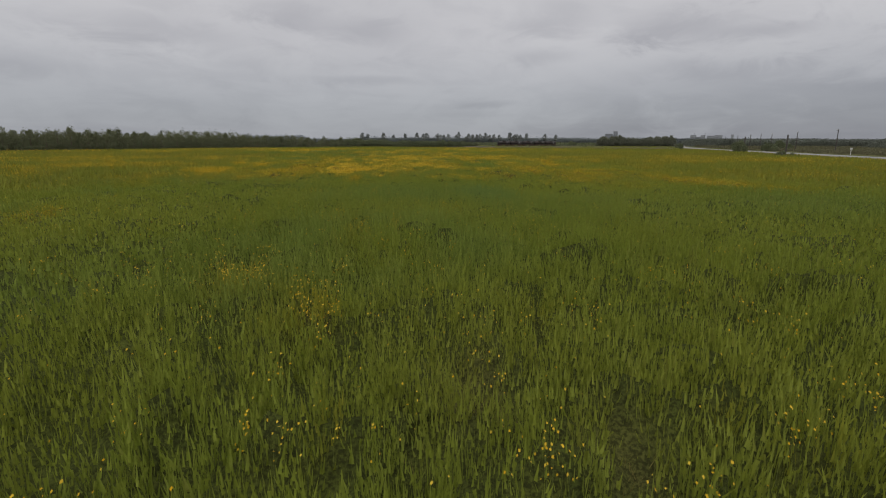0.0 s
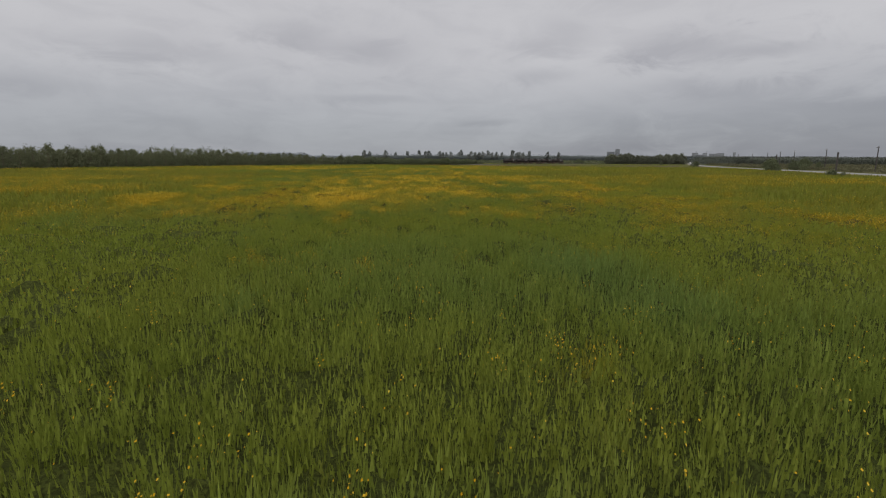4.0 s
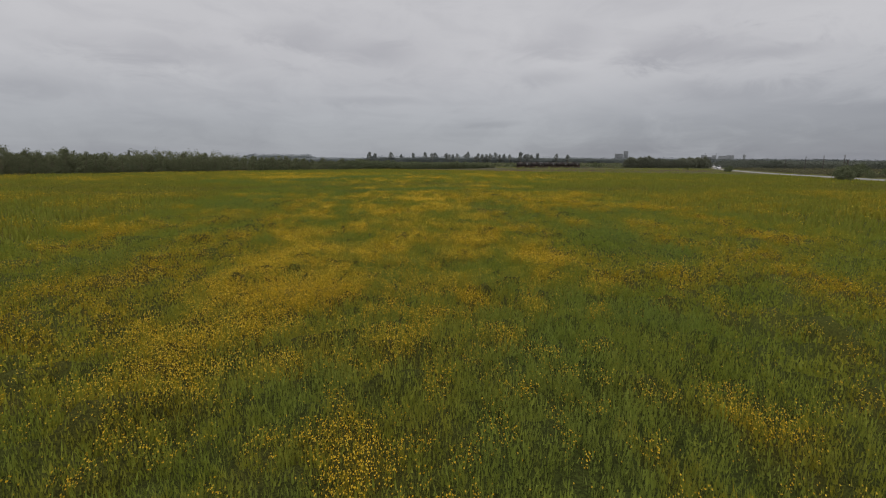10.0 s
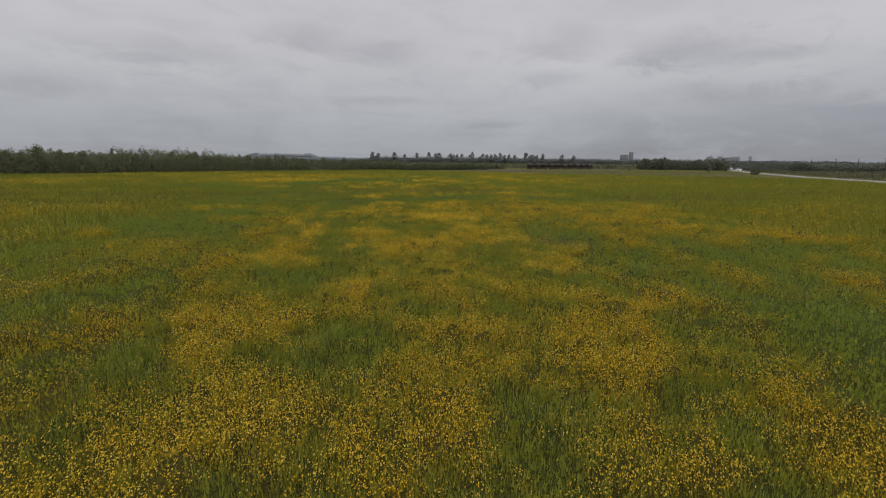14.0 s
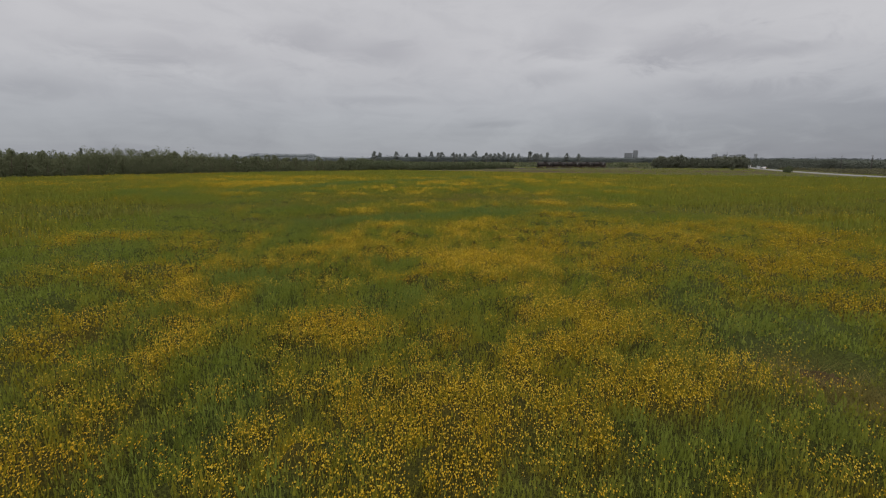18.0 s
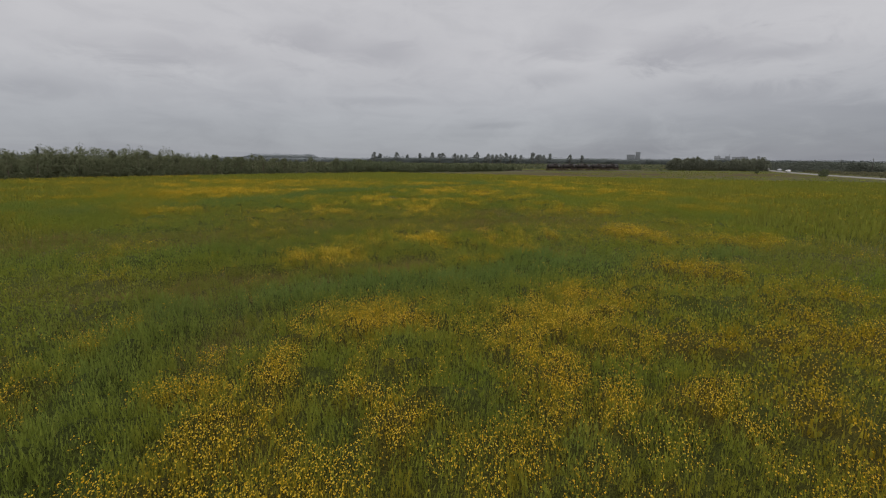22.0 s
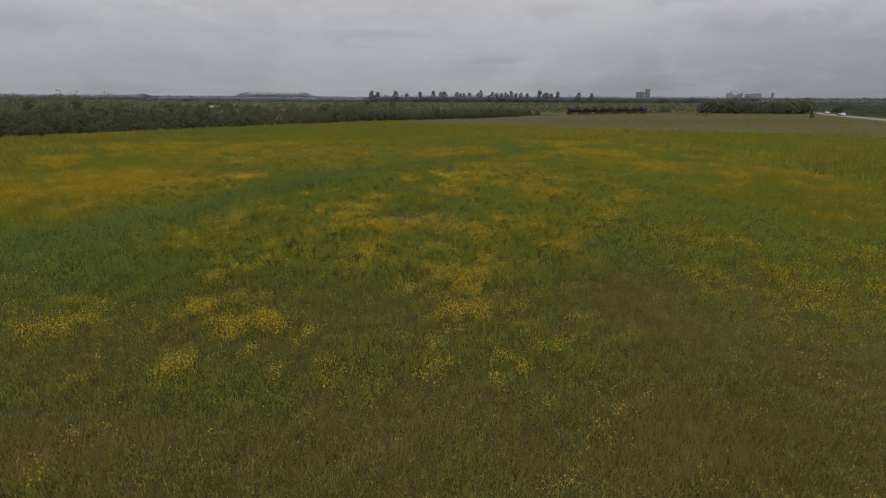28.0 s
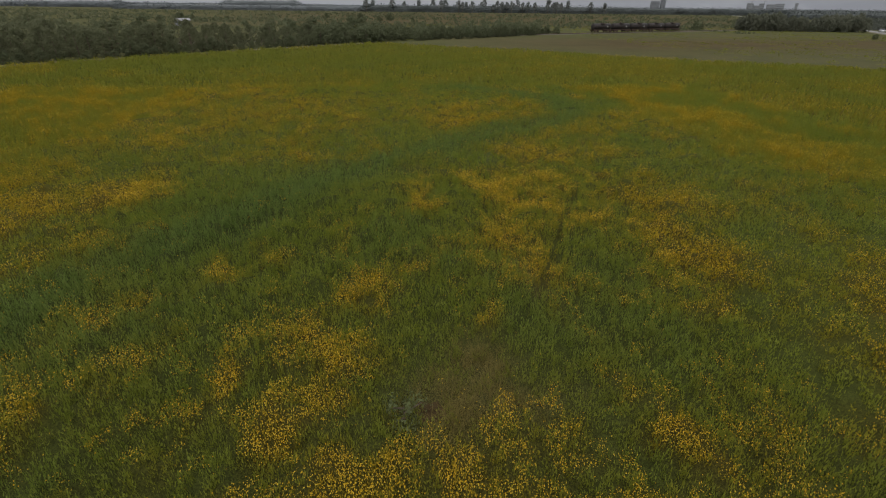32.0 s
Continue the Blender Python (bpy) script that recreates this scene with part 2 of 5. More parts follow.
def box(bm, sx, sy, sz, m=None, bevel=0.0):
    made = bmesh.ops.create_cube(bm, size=1.0, matrix=(m or Matrix()) @ Matrix.Diagonal((sx, sy, sz, 1)))
    if bevel:
        edges = list({e for v in made["verts"] for e in v.link_edges})
        bmesh.ops.bevel(bm, geom=edges, offset=bevel, segments=2, affect="EDGES")
    return bm


def rod(bm, a, b, r, r2=None, sides=10):
    a, b = Vector(a), Vector(b)
    turn = (b - a).to_track_quat("Z", "Y").to_matrix().to_4x4()
    bmesh.ops.create_cone(bm, cap_ends=True, segments=sides, radius1=r, radius2=r if r2 is None else r2, depth=(b - a).length,
                          matrix=Matrix.Translation((a + b) / 2) @ turn)
    return bm


# ---- the plan: where the field ends, and what grows where ----
BLOOM_a = [(1.2, 7.7, 0.2, 0.2, 0.45), (3.3, 8, 0.2, 0.2, 0.35), (0.9, 8.3, 0.3, 0.4, 0.18), (-2, 8.5, 0.2, 0.3, 0.6), (3.1, 8.6, 0.2, 0.2, 0.35), (-1.1, 9.3, 0.2, 0.2, 0.4), (-2.9, 10.3, 0.2, 0.5, 0.35), (2, 11.2, 0.5, 1, 0.28), (-1.6, 11.3, 0.6, 1.1, 0.5), (4.7, 12.2, 0.2, 0.9, 0.4), (-4.3, 12.5, 0.2, 0.7, 0.3), (-2.9, 14.1, 0.5, 1.3, 0.5), (-1, 17.3, 0.4, 1.6, 0.4), (-1.1, 18.2, 0.4, 0.4, 0.38), (-2.1, 18.2, 0.2, 0.2, 0.45), (0.1, 18.3, 0.2, 0.3, 0.5), (-1.3, 20.1, 0.3, 0.6, 0.28), (-0.8, 20.7, 0.2, 0.4, 0.38), (-3.9, 21.8, 0.2, 0.6, 0.25)]
BLOOM_b = [(-11.3, 22.9, 0.5, 2.1, 0.4), (2.8, 23.1, 0.3, 0.6, 0.38), (4.8, 29.9, 0.2, 0.4, 0.5), (2.6, 30.1, 0.2, 0.3, 0.4), (0, 30.4, 0.2, 0.2, 0.5), (-0.6, 30.4, 0.2, 0.2, 0.35), (2.8, 30.6, 0.3, 0.5, 0.45), (-2, 30.9, 0.2, 0.3, 0.42), (-2.6, 30.9, 0.2, 0.5, 0.6), (6.6, 31.3, 0.2, 0.7, 0.4), (-3.1, 31.8, 0.2, 0.3, 0.45), (-1.4, 32, 0.2, 0.6, 0.5), (-2.9, 32.4, 0.2, 0.3, 0.5), (11.6, 35.7, 0.3, 1.3, 0.7), (23, 37.2, 1.7, 6.9, 0.7), (15, 39.7, 0.7, 2.8, 0.7), (6.4, 39.9, 0.3, 0.7, 0.3), (3.1, 40, 0.3, 0.4, 0.4), (0.8, 40.2, 0.2, 0.3, 0.5)]
BLOOM_c = [(4.9, 40.5, 0.4, 0.8, 0.22), (-1.3, 40.8, 0.4, 0.6, 0.6), (1.5, 41.1, 0.2, 0.4, 0.4), (-0, 41.1, 0.2, 0.7, 0.4), (8.2, 41.2, 0.3, 0.9, 0.6), (7.2, 41.7, 0.5, 0.9, 0.55), (15.4, 41.9, 2.5, 8.2, 0.4), (0.4, 42.5, 0.5, 0.6, 0.35), (4.7, 42.7, 0.5, 1.2, 0.7), (-0.8, 42.9, 0.4, 0.6, 0.65), (-5.8, 43, 0.7, 1.8, 0.5), (-2.1, 43.7, 0.4, 0.5, 0.4), (5.1, 44.6, 0.4, 0.5, 0.6), (-9.6, 44.6, 1.1, 2.2, 0.5), (-5.4, 44.7, 0.3, 1.2, 0.75), (6.9, 44.8, 0.7, 2, 0.5), (19, 45, 1.9, 5.7, 0.6), (11.5, 45.1, 0.8, 2.7, 0.55), (0.5, 45.3, 0.7, 1.7, 0.5)]
BLOOM_d = [(10.8, 46.7, 0.9, 3.2, 0.4), (-4.9, 47.1, 1.2, 2.4, 0.5), (14.7, 48.9, 1.4, 5.6, 0.45), (4.1, 49.2, 0.7, 0.5, 0.7), (1.9, 49.4, 0.4, 0.3, 0.55), (-7, 49.5, 2.8, 4.4, 0.6), (-3.3, 50.2, 0.4, 0.6, 0.7), (7.2, 50.2, 0.5, 0.6, 0.5), (3.5, 50.4, 0.5, 0.8, 0.5), (5.7, 50.6, 0.5, 1, 0.6), (9.1, 50.7, 0.5, 0.8, 0.6), (-3.1, 50.8, 1.7, 4.5, 0.65), (-2.3, 51.2, 1, 1.6, 0.75), (10.7, 51.6, 0.7, 1.7, 0.75), (2.4, 52, 1.1, 4.3, 0.45), (3.9, 52.1, 0.6, 1, 0.7), (16.1, 52.3, 1.3, 4.2, 0.65), (9.5, 52.7, 0.7, 1.1, 0.5), (-3.4, 53.2, 0.3, 0.7, 0.6)]
BLOOM_e = [(8.7, 53.5, 0.8, 2.3, 0.4), (-1.7, 53.7, 0.7, 1.8, 0.7), (6, 54.2, 0.7, 1, 0.55), (4.3, 54.8, 1.6, 1.2, 0.5), (12.1, 54.8, 1.3, 1.7, 0.7), (-1.3, 55.1, 0.9, 1.2, 0.6), (-6.5, 55.3, 1.2, 1.1, 0.65), (-2.5, 55.3, 5.9, 8.2, 0.7), (3.6, 56.6, 0.9, 2.5, 0.6), (8.4, 57.4, 1.4, 2, 0.8), (-6.5, 57.7, 1.8, 4.8, 0.6), (4.3, 58, 0.4, 0.4, 0.6), (-5, 58.5, 1.7, 2.6, 0.6), (5.6, 58.7, 0.8, 1.1, 0.8), (7.3, 58.8, 0.7, 0.8, 0.75), (-1.4, 58.9, 0.6, 0.6, 0.75), (-3.6, 59.4, 0.4, 0.6, 0.7), (5, 59.6, 0.5, 0.8, 0.5), (2.1, 60.1, 1, 1.4, 0.75)]
BLOOM_f = [(0.7, 60.2, 0.4, 1.1, 0.6), (-0.8, 61.5, 0.6, 1, 0.5), (8.3, 61.6, 0.7, 1.7, 0.5), (5.3, 61.9, 0.5, 1.2, 0.55), (-4.6, 61.9, 0.8, 1.1, 0.5), (9.8, 62.1, 0.5, 2, 0.4), (16.1, 62.2, 0.9, 3.5, 0.6), (21.6, 62.2, 2.2, 4.1, 0.75), (2.6, 63, 1.5, 2, 0.65), (-2.3, 63.2, 0.9, 2, 0.6), (-3.1, 64.2, 1.2, 5, 0.55), (10.4, 65.4, 0.8, 2, 0.6), (0.2, 66.6, 0.9, 2.3, 0.55), (-4.6, 67.5, 1, 2, 0.7), (18.2, 67.5, 0.8, 3.3, 0.7), (6.6, 68, 0.8, 0.6, 0.7), (3.2, 68.3, 0.5, 0.4, 0.6), (4.9, 68.3, 0.9, 0.6, 0.75), (0.4, 68.6, 1, 0.4, 0.75)]
BLOOM_g = [(-2.2, 69.1, 0.5, 0.7, 0.6), (6.8, 69.3, 0.7, 1, 0.5), (5.1, 69.4, 2.3, 4.1, 0.5), (3.7, 69.7, 0.6, 0.8, 0.65), (-0.4, 69.9, 0.4, 1, 0.5), (2.4, 70, 1.9, 5, 0.5), (1, 70.2, 0.8, 1.4, 0.7), (-3.9, 70.5, 0.5, 1.2, 0.6), (7, 71, 1.1, 1.4, 0.75), (8.8, 71.3, 0.6, 1.3, 0.6), (14.1, 71.3, 0.9, 3.5, 0.7), (-3.1, 72.2, 1, 1.4, 0.55), (5.4, 72.3, 0.7, 1.3, 0.5), (7.9, 72.6, 1.4, 3.7, 0.6), (-5.4, 72.8, 0.6, 2, 0.65), (2.6, 73.5, 2.4, 2.1, 0.6), (-2, 73.5, 0.7, 1.4, 0.6), (7.6, 74.2, 0.4, 0.7, 0.7), (9.9, 74.2, 1.4, 2.7, 0.65)]
BLOOM_h = [(13.9, 74.5, 0.9, 2.1, 0.5), (5.7, 74.6, 0.4, 0.7, 0.6), (4.8, 74.8, 0.4, 0.6, 0.5), (2.9, 74.9, 0.6, 0.7, 0.75), (-0.7, 75.2, 0.8, 0.6, 0.7), (-8.9, 75.3, 2.3, 4.4, 0.6), (0.9, 75.4, 0.6, 1, 0.7), (7.9, 75.5, 0.4, 0.8, 0.4), (-2.5, 75.6, 0.5, 0.7, 0.55), (2.7, 76.6, 0.9, 1.1, 0.7), (-3.6, 76.6, 1.8, 2.3, 0.65), (7.3, 76.8, 0.8, 1, 0.7), (1.5, 77.1, 0.6, 1, 0.5), (4.5, 77.2, 0.6, 1.1, 0.6), (-2.5, 77.2, 0.5, 0.9, 0.65), (6.2, 77.2, 0.7, 1.3, 0.65), (-2.7, 79.5, 0.7, 1, 0.75), (0.8, 80.4, 1.6, 1.9, 0.65), (4.8, 80.6, 1.4, 1.7, 0.5)]
BLOOM_i = [(-5.5, 81, 1.2, 1.8, 0.7), (13.8, 83.6, 1.3, 2.7, 0.7), (8.2, 84.7, 0.3, 0.4, 0.8), (2.5, 85.5, 0.7, 0.4, 0.7), (5.7, 85.6, 0.9, 0.8, 0.75), (1.5, 85.8, 0.7, 0.6, 0.8), (-0.5, 85.8, 0.4, 0.4, 0.7), (9.3, 86.1, 0.8, 1.3, 0.85), (4, 86.2, 1, 0.7, 0.85), (-3, 87.9, 0.5, 0.7, 0.5), (-0.8, 88.2, 0.6, 0.9, 0.6), (0.3, 88.3, 0.5, 0.9, 0.35), (-2.2, 88.8, 0.6, 0.8, 0.8), (10.9, 88.9, 1.2, 2.3, 0.75), (16.4, 89.1, 1.4, 5.7, 0.75), (9.2, 89.2, 1, 1.5, 0.85), (7, 89.5, 1, 2.3, 0.75), (6, 89.5, 2.9, 6, 0.65), (4.4, 89.6, 1.3, 1.9, 0.75)]
BLOOM_j = [(2.4, 91, 0.4, 0.8, 0.6), (24.7, 92.5, 3, 6.2, 0.65), (11.1, 92.7, 3, 8.2, 0.6), (0.1, 93.7, 0.8, 1.5, 0.55), (6.7, 94.1, 0.5, 0.7, 0.9), (8.3, 94.3, 0.4, 0.7, 0.85), (-4.5, 94.4, 0.9, 2.7, 0.5), (2.4, 94.5, 0.4, 0.5, 0.7), (1.9, 94.9, 0.5, 0.5, 0.7), (-0.6, 94.9, 0.7, 0.6, 0.7), (17.4, 94.9, 2.2, 6.1, 0.75), (-7.4, 95.2, 1, 2.3, 0.6), (6, 95.6, 0.5, 0.9, 0.9), (10.6, 95.6, 0.8, 0.8, 0.75), (2.9, 96.1, 0.5, 0.8, 0.4), (0.5, 96.2, 0.5, 1, 0.7), (7, 96.5, 0.6, 1, 0.6), (14.3, 97, 1.7, 3.5, 0.65), (10.8, 97.4, 0.7, 1.1, 0.4)]
BLOOM_k = [(1.1, 97.6, 0.6, 0.8, 0.8), (7.2, 97.6, 2.1, 2.6, 0.7), (-4, 97.9, 0.6, 0.9, 0.65), (5.7, 98.2, 0.7, 0.6, 0.5), (2.5, 98.6, 1.8, 1.3, 0.75), (7.7, 98.7, 1.3, 1.1, 0.7), (15.2, 99.1, 0.4, 1.8, 0.6), (9.8, 100.3, 1.4, 1.3, 0.8), (15.6, 100.5, 0.7, 1.4, 0.6), (14.7, 103.5, 1.5, 2, 0.8), (15.4, 104.2, 1.5, 1.2, 0.8), (-6.5, 104.7, 1, 1, 0.45), (5.9, 105.9, 0.5, 0.4, 0.95), (7.3, 106.2, 0.5, 0.7, 0.85), (-0.9, 107.1, 0.7, 0.9, 0.8), (1.1, 107.5, 0.6, 0.7, 0.6), (9.5, 107.9, 0.7, 0.5, 0.6), (0.6, 108.1, 1.8, 2.2, 0.8), (8.5, 108.5, 0.7, 0.8, 0.7)]
BLOOM_l = [(0.1, 109.1, 1.1, 1.2, 0.8), (15.6, 109.6, 0.6, 1.9, 0.6), (-8.9, 110, 1.1, 2.1, 0.6), (3.1, 110.3, 0.8, 1.2, 0.5), (-3, 110.3, 0.4, 0.5, 0.65), (22.5, 110.3, 2.9, 3, 0.65), (8.6, 110.8, 1.2, 2, 0.65), (13.5, 111.3, 0.7, 1, 0.5), (4.7, 111.7, 1.7, 2, 0.75), (1.5, 111.8, 0.9, 1.2, 0.8), (16.6, 111.9, 1.1, 1.3, 0.8), (12.2, 112.8, 0.5, 0.9, 0.8), (0.9, 112.9, 0.4, 0.2, 0.75), (5.4, 113, 1.1, 0.7, 0.85), (10.3, 113, 0.6, 1, 0.9), (2, 113.3, 0.3, 0.3, 0.6), (17.4, 113.5, 1.3, 3.9, 0.8), (6.2, 113.6, 1.2, 1.1, 0.5), (12.1, 113.7, 0.7, 1, 0.85)]
BLOOM_m = [(-3.2, 114, 0.3, 0.4, 0.75), (9.9, 114, 1.1, 0.8, 0.9), (2.2, 114.3, 0.2, 0.3, 0.7), (-3.4, 114.3, 0.3, 0.7, 0.6), (1.3, 114.4, 0.2, 0.2, 0.7), (8.4, 114.4, 0.7, 0.6, 0.7), (2.1, 114.5, 0.3, 0.8, 0.6), (-0.7, 114.6, 0.2, 0.2, 0.6), (-3.2, 114.8, 0.3, 0.4, 0.65), (18.2, 115, 0.7, 2.7, 0.9), (4.2, 115.1, 0.6, 0.4, 0.6), (-2.9, 115.5, 0.3, 0.3, 0.7), (6.8, 115.9, 0.3, 0.3, 0.6), (4.5, 116, 0.7, 0.7, 0.6), (14, 116.1, 0.6, 0.8, 0.6), (12.4, 116.7, 0.6, 0.6, 0.7), (17.3, 118.4, 1.1, 1.2, 0.5), (3.6, 122.8, 0.2, 0.3, 0.45), (2, 123, 0.2, 0.3, 0.8)]
BLOOM_n = [(1, 123.2, 0.3, 0.4, 0.5), (6.5, 123.6, 0.4, 0.2, 0.4), (-1.4, 123.6, 0.5, 0.5, 0.7), (-0.2, 124.1, 0.2, 0.2, 0.7), (0.9, 124.8, 0.2, 0.4, 0.8), (15.3, 124.9, 0.3, 0.4, 0.6), (9.3, 125, 0.2, 0.3, 0.6), (17, 125.4, 0.6, 0.9, 0.8), (20.9, 125.7, 1.3, 1.9, 0.75), (18, 126, 1.3, 1.8, 0.75), (-1.3, 126.1, 0.7, 0.8, 0.85), (-0, 126.2, 0.7, 0.8, 0.7), (19.6, 126.5, 3.1, 2.6, 0.65), (16, 126.6, 0.4, 1, 0.7), (14.7, 126.8, 0.7, 0.9, 0.8), (-6.6, 126.8, 1.5, 1.8, 0.7), (6.2, 127.1, 1, 1.3, 0.75), (-1.4, 127.1, 1.7, 1.4, 0.7), (9.9, 127.3, 0.2, 0.6, 0.6)]
BLOOM_o = [(8.2, 127.5, 0.5, 0.6, 0.6), (-13.7, 127.5, 2.6, 2.3, 0.7), (32.3, 127.6, 2.7, 3.5, 0.65), (15.5, 127.7, 1.1, 1.7, 0.7), (-1, 127.9, 1.1, 0.8, 0.75), (-6, 127.9, 1.1, 1, 0.7), (6.1, 128.3, 1.1, 1.3, 0.75), (18.1, 128.6, 0.4, 0.5, 0.6), (-12.2, 128.7, 1.4, 1.4, 0.7), (20, 131.5, 0.7, 1.7, 0.5), (24.5, 132.1, 0.7, 1.6, 0.55), (3.3, 132.2, 1.3, 1.9, 0.5), (16, 132.3, 0.6, 1, 0.65), (-0.1, 132.8, 0.3, 0.8, 0.6), (11.1, 133.4, 0.9, 2.4, 0.6), (11.9, 134, 0.4, 0.5, 0.55), (7.9, 134.4, 0.8, 0.4, 0.6), (-4.1, 135.1, 1.4, 2.1, 0.35), (11.5, 135.5, 0.6, 0.9, 0.5)]
BLOOM_p = [(-2.9, 135.8, 0.4, 0.3, 0.7), (2.2, 136.4, 0.6, 0.8, 0.8), (4.4, 136.6, 1.2, 0.5, 0.85), (9.6, 136.8, 0.4, 1.2, 0.75), (0.8, 136.9, 0.6, 0.7, 0.6), (3.1, 137.5, 0.8, 0.8, 0.75), (4.2, 137.6, 1.4, 1.2, 0.8), (9.6, 138, 0.6, 1.1, 0.7), (6.2, 138.9, 0.4, 0.2, 0.6), (1.8, 139.1, 0.7, 1, 0.85), (16.2, 139.1, 1.2, 1.8, 0.7), (-3.9, 140.2, 0.4, 0.6, 0.7), (1.9, 140.2, 1.2, 2.5, 0.7), (-0.2, 140.9, 0.6, 0.9, 0.5), (6.9, 142.4, 0.5, 0.6, 0.7), (19.2, 142.5, 1.7, 2.6, 0.5), (13.9, 142.6, 0.4, 1.4, 0.6), (-15.2, 143.3, 2.4, 2.5, 0.7), (17.5, 143.7, 0.9, 2.3, 0.5)]
BLOOM_q = [(3.2, 144.6, 0.8, 1.4, 0.6), (9.2, 145.2, 1.1, 2.7, 0.5), (28.2, 145.2, 1.6, 3.6, 0.55), (21.5, 145.5, 1.2, 3, 0.5), (14.5, 145.6, 1.4, 2.5, 0.75), (15.7, 146.5, 1.5, 3.1, 0.8), (-9.9, 147.5, 0.6, 1, 0.7), (7.8, 148.1, 1.5, 2, 0.55), (13.2, 148.9, 1, 1.2, 0.65), (18.3, 152.1, 1.2, 2.7, 0.75), (-17.7, 153.2, 7.8, 8.1, 0.85), (-12.3, 153.7, 2.6, 5.2, 0.75), (11.6, 153.8, 1.8, 2.7, 0.65), (-8.6, 154.7, 2.2, 3.3, 0.7), (29.5, 159.4, 2.7, 5.2, 0.65), (-0.5, 160.3, 1.4, 1.5, 0.65), (31.3, 161.3, 2.5, 8.7, 0.5), (-10, 166.5, 2.4, 4.2, 0.6), (26.6, 168.2, 2.4, 5.5, 0.5)]
BLOOM_r = [(-4, 171.5, 3.7, 3.9, 0.5), (10.6, 174.4, 3.1, 2.5, 0.85), (-7.7, 175.9, 16.2, 9.4, 0.5), (-27.2, 187.9, 11.5, 5, 0.5), (43.2, 203.9, 6.4, 9.3, 0.7), (47.4, 206.8, 5.7, 6, 0.6), (35.3, 235.9, 7.4, 4.9, 0.7)]
BLOOM = [*BLOOM_a, *BLOOM_b, *BLOOM_c, *BLOOM_d, *BLOOM_e, *BLOOM_f, *BLOOM_g, *BLOOM_h, *BLOOM_i, *BLOOM_j, *BLOOM_k, *BLOOM_l, *BLOOM_m, *BLOOM_n, *BLOOM_o, *BLOOM_p, *BLOOM_q, *BLOOM_r]
DRY_a = [(2, 8.1, 0.2, 0.5, 0.35), (0.7, 9.7, 0.4, 0.7, 0.5), (3.7, 75.1, 0.2, 0.4, 0.4), (10.5, 76.6, 1.1, 0.5, 0.6), (10, 77.1, 0.9, 0.8, 0.9), (-0.9, 98.4, 0.7, 1.2, 0.5), (-4.6, 102.5, 2.3, 0.9, 0.8), (-2.2, 104.3, 2.1, 1.1, 0.7), (2.2, 105.8, 1.8, 0.9, 0.7), (2.8, 106.3, 0.7, 0.6, 0.6), (4.1, 106.8, 0.7, 1, 0.85), (-2.6, 107.9, 0.8, 0.6, 0.5), (6.3, 108.5, 0.7, 0.5, 0.6), (10.5, 108.8, 1.6, 0.8, 0.7), (4, 113.6, 0.6, 0.7, 0.6), (6.5, 114.8, 0.7, 0.5, 0.6), (6.7, 116, 0.6, 1.4, 0.8), (8.9, 116.4, 1.3, 1.3, 0.95), (0.5, 118.7, 2.3, 0.8, 0.45)]
DRY_b = [(15.2, 119.5, 2.6, 1.2, 0.6), (3.6, 119.7, 1.7, 0.7, 0.6), (12.1, 120.2, 1.5, 0.7, 0.7), (9.6, 120.2, 2, 2.2, 0.9), (9.5, 120.9, 1.5, 0.8, 0.85), (11.9, 121, 0.8, 0.4, 0.8), (5, 121.3, 1, 0.4, 0.5), (-3.4, 121.3, 3.5, 1.1, 0.75), (-1.6, 121.9, 1.4, 0.4, 0.85), (8.5, 124.6, 1.1, 0.5, 0.6), (5.7, 124.7, 0.8, 0.5, 0.5), (11.3, 125, 1.7, 1.9, 0.85), (10, 125, 1.9, 1.8, 0.5), (-3.8, 126.1, 1.6, 0.6, 0.5), (11.7, 127.1, 1.7, 1.9, 0.7), (12.6, 127.6, 1.2, 1.9, 0.7), (5.2, 139.5, 0.9, 0.8, 0.85), (6.6, 139.5, 1.2, 0.6, 0.7), (6.2, 140.8, 0.8, 0.8, 0.7)]
DRY_c = [(9, 144.6, 0.3, 1.2, 0.5)]
DRY = [*DRY_a, *DRY_b, *DRY_c]
LUSH_a = [(5.5, 19.5, 0.3, 0.9, 0.5), (16, 21.7, 3.3, 3.2, 0.6), (6.8, 24.2, 0.7, 1.2, 0.5), (9.4, 24.6, 2.9, 2.9, 0.4), (5.1, 25.6, 1.2, 2.1, 0.8), (-2.2, 26.3, 0.5, 0.8, 0.6), (2.2, 27, 2.2, 1.9, 0.55), (5.2, 28.4, 1.2, 4.7, 0.8), (1.2, 30, 3.3, 4.5, 0.5), (-0.8, 32.2, 0.3, 0.4, 0.5), (-4, 36.1, 0.8, 1.7, 0.35), (3.6, 41.1, 0.4, 0.9, 0.5), (12, 44.7, 0.3, 0.8, 0.7), (12.3, 46.4, 0.7, 1.7, 0.6), (3.9, 47.3, 1.7, 4.7, 0.4), (-0, 47.8, 0.8, 2.1, 0.5), (7.8, 49.6, 1, 1.1, 0.5), (6.9, 50.5, 0.6, 1.1, 0.3), (0.9, 51.2, 0.5, 1.4, 0.4)]
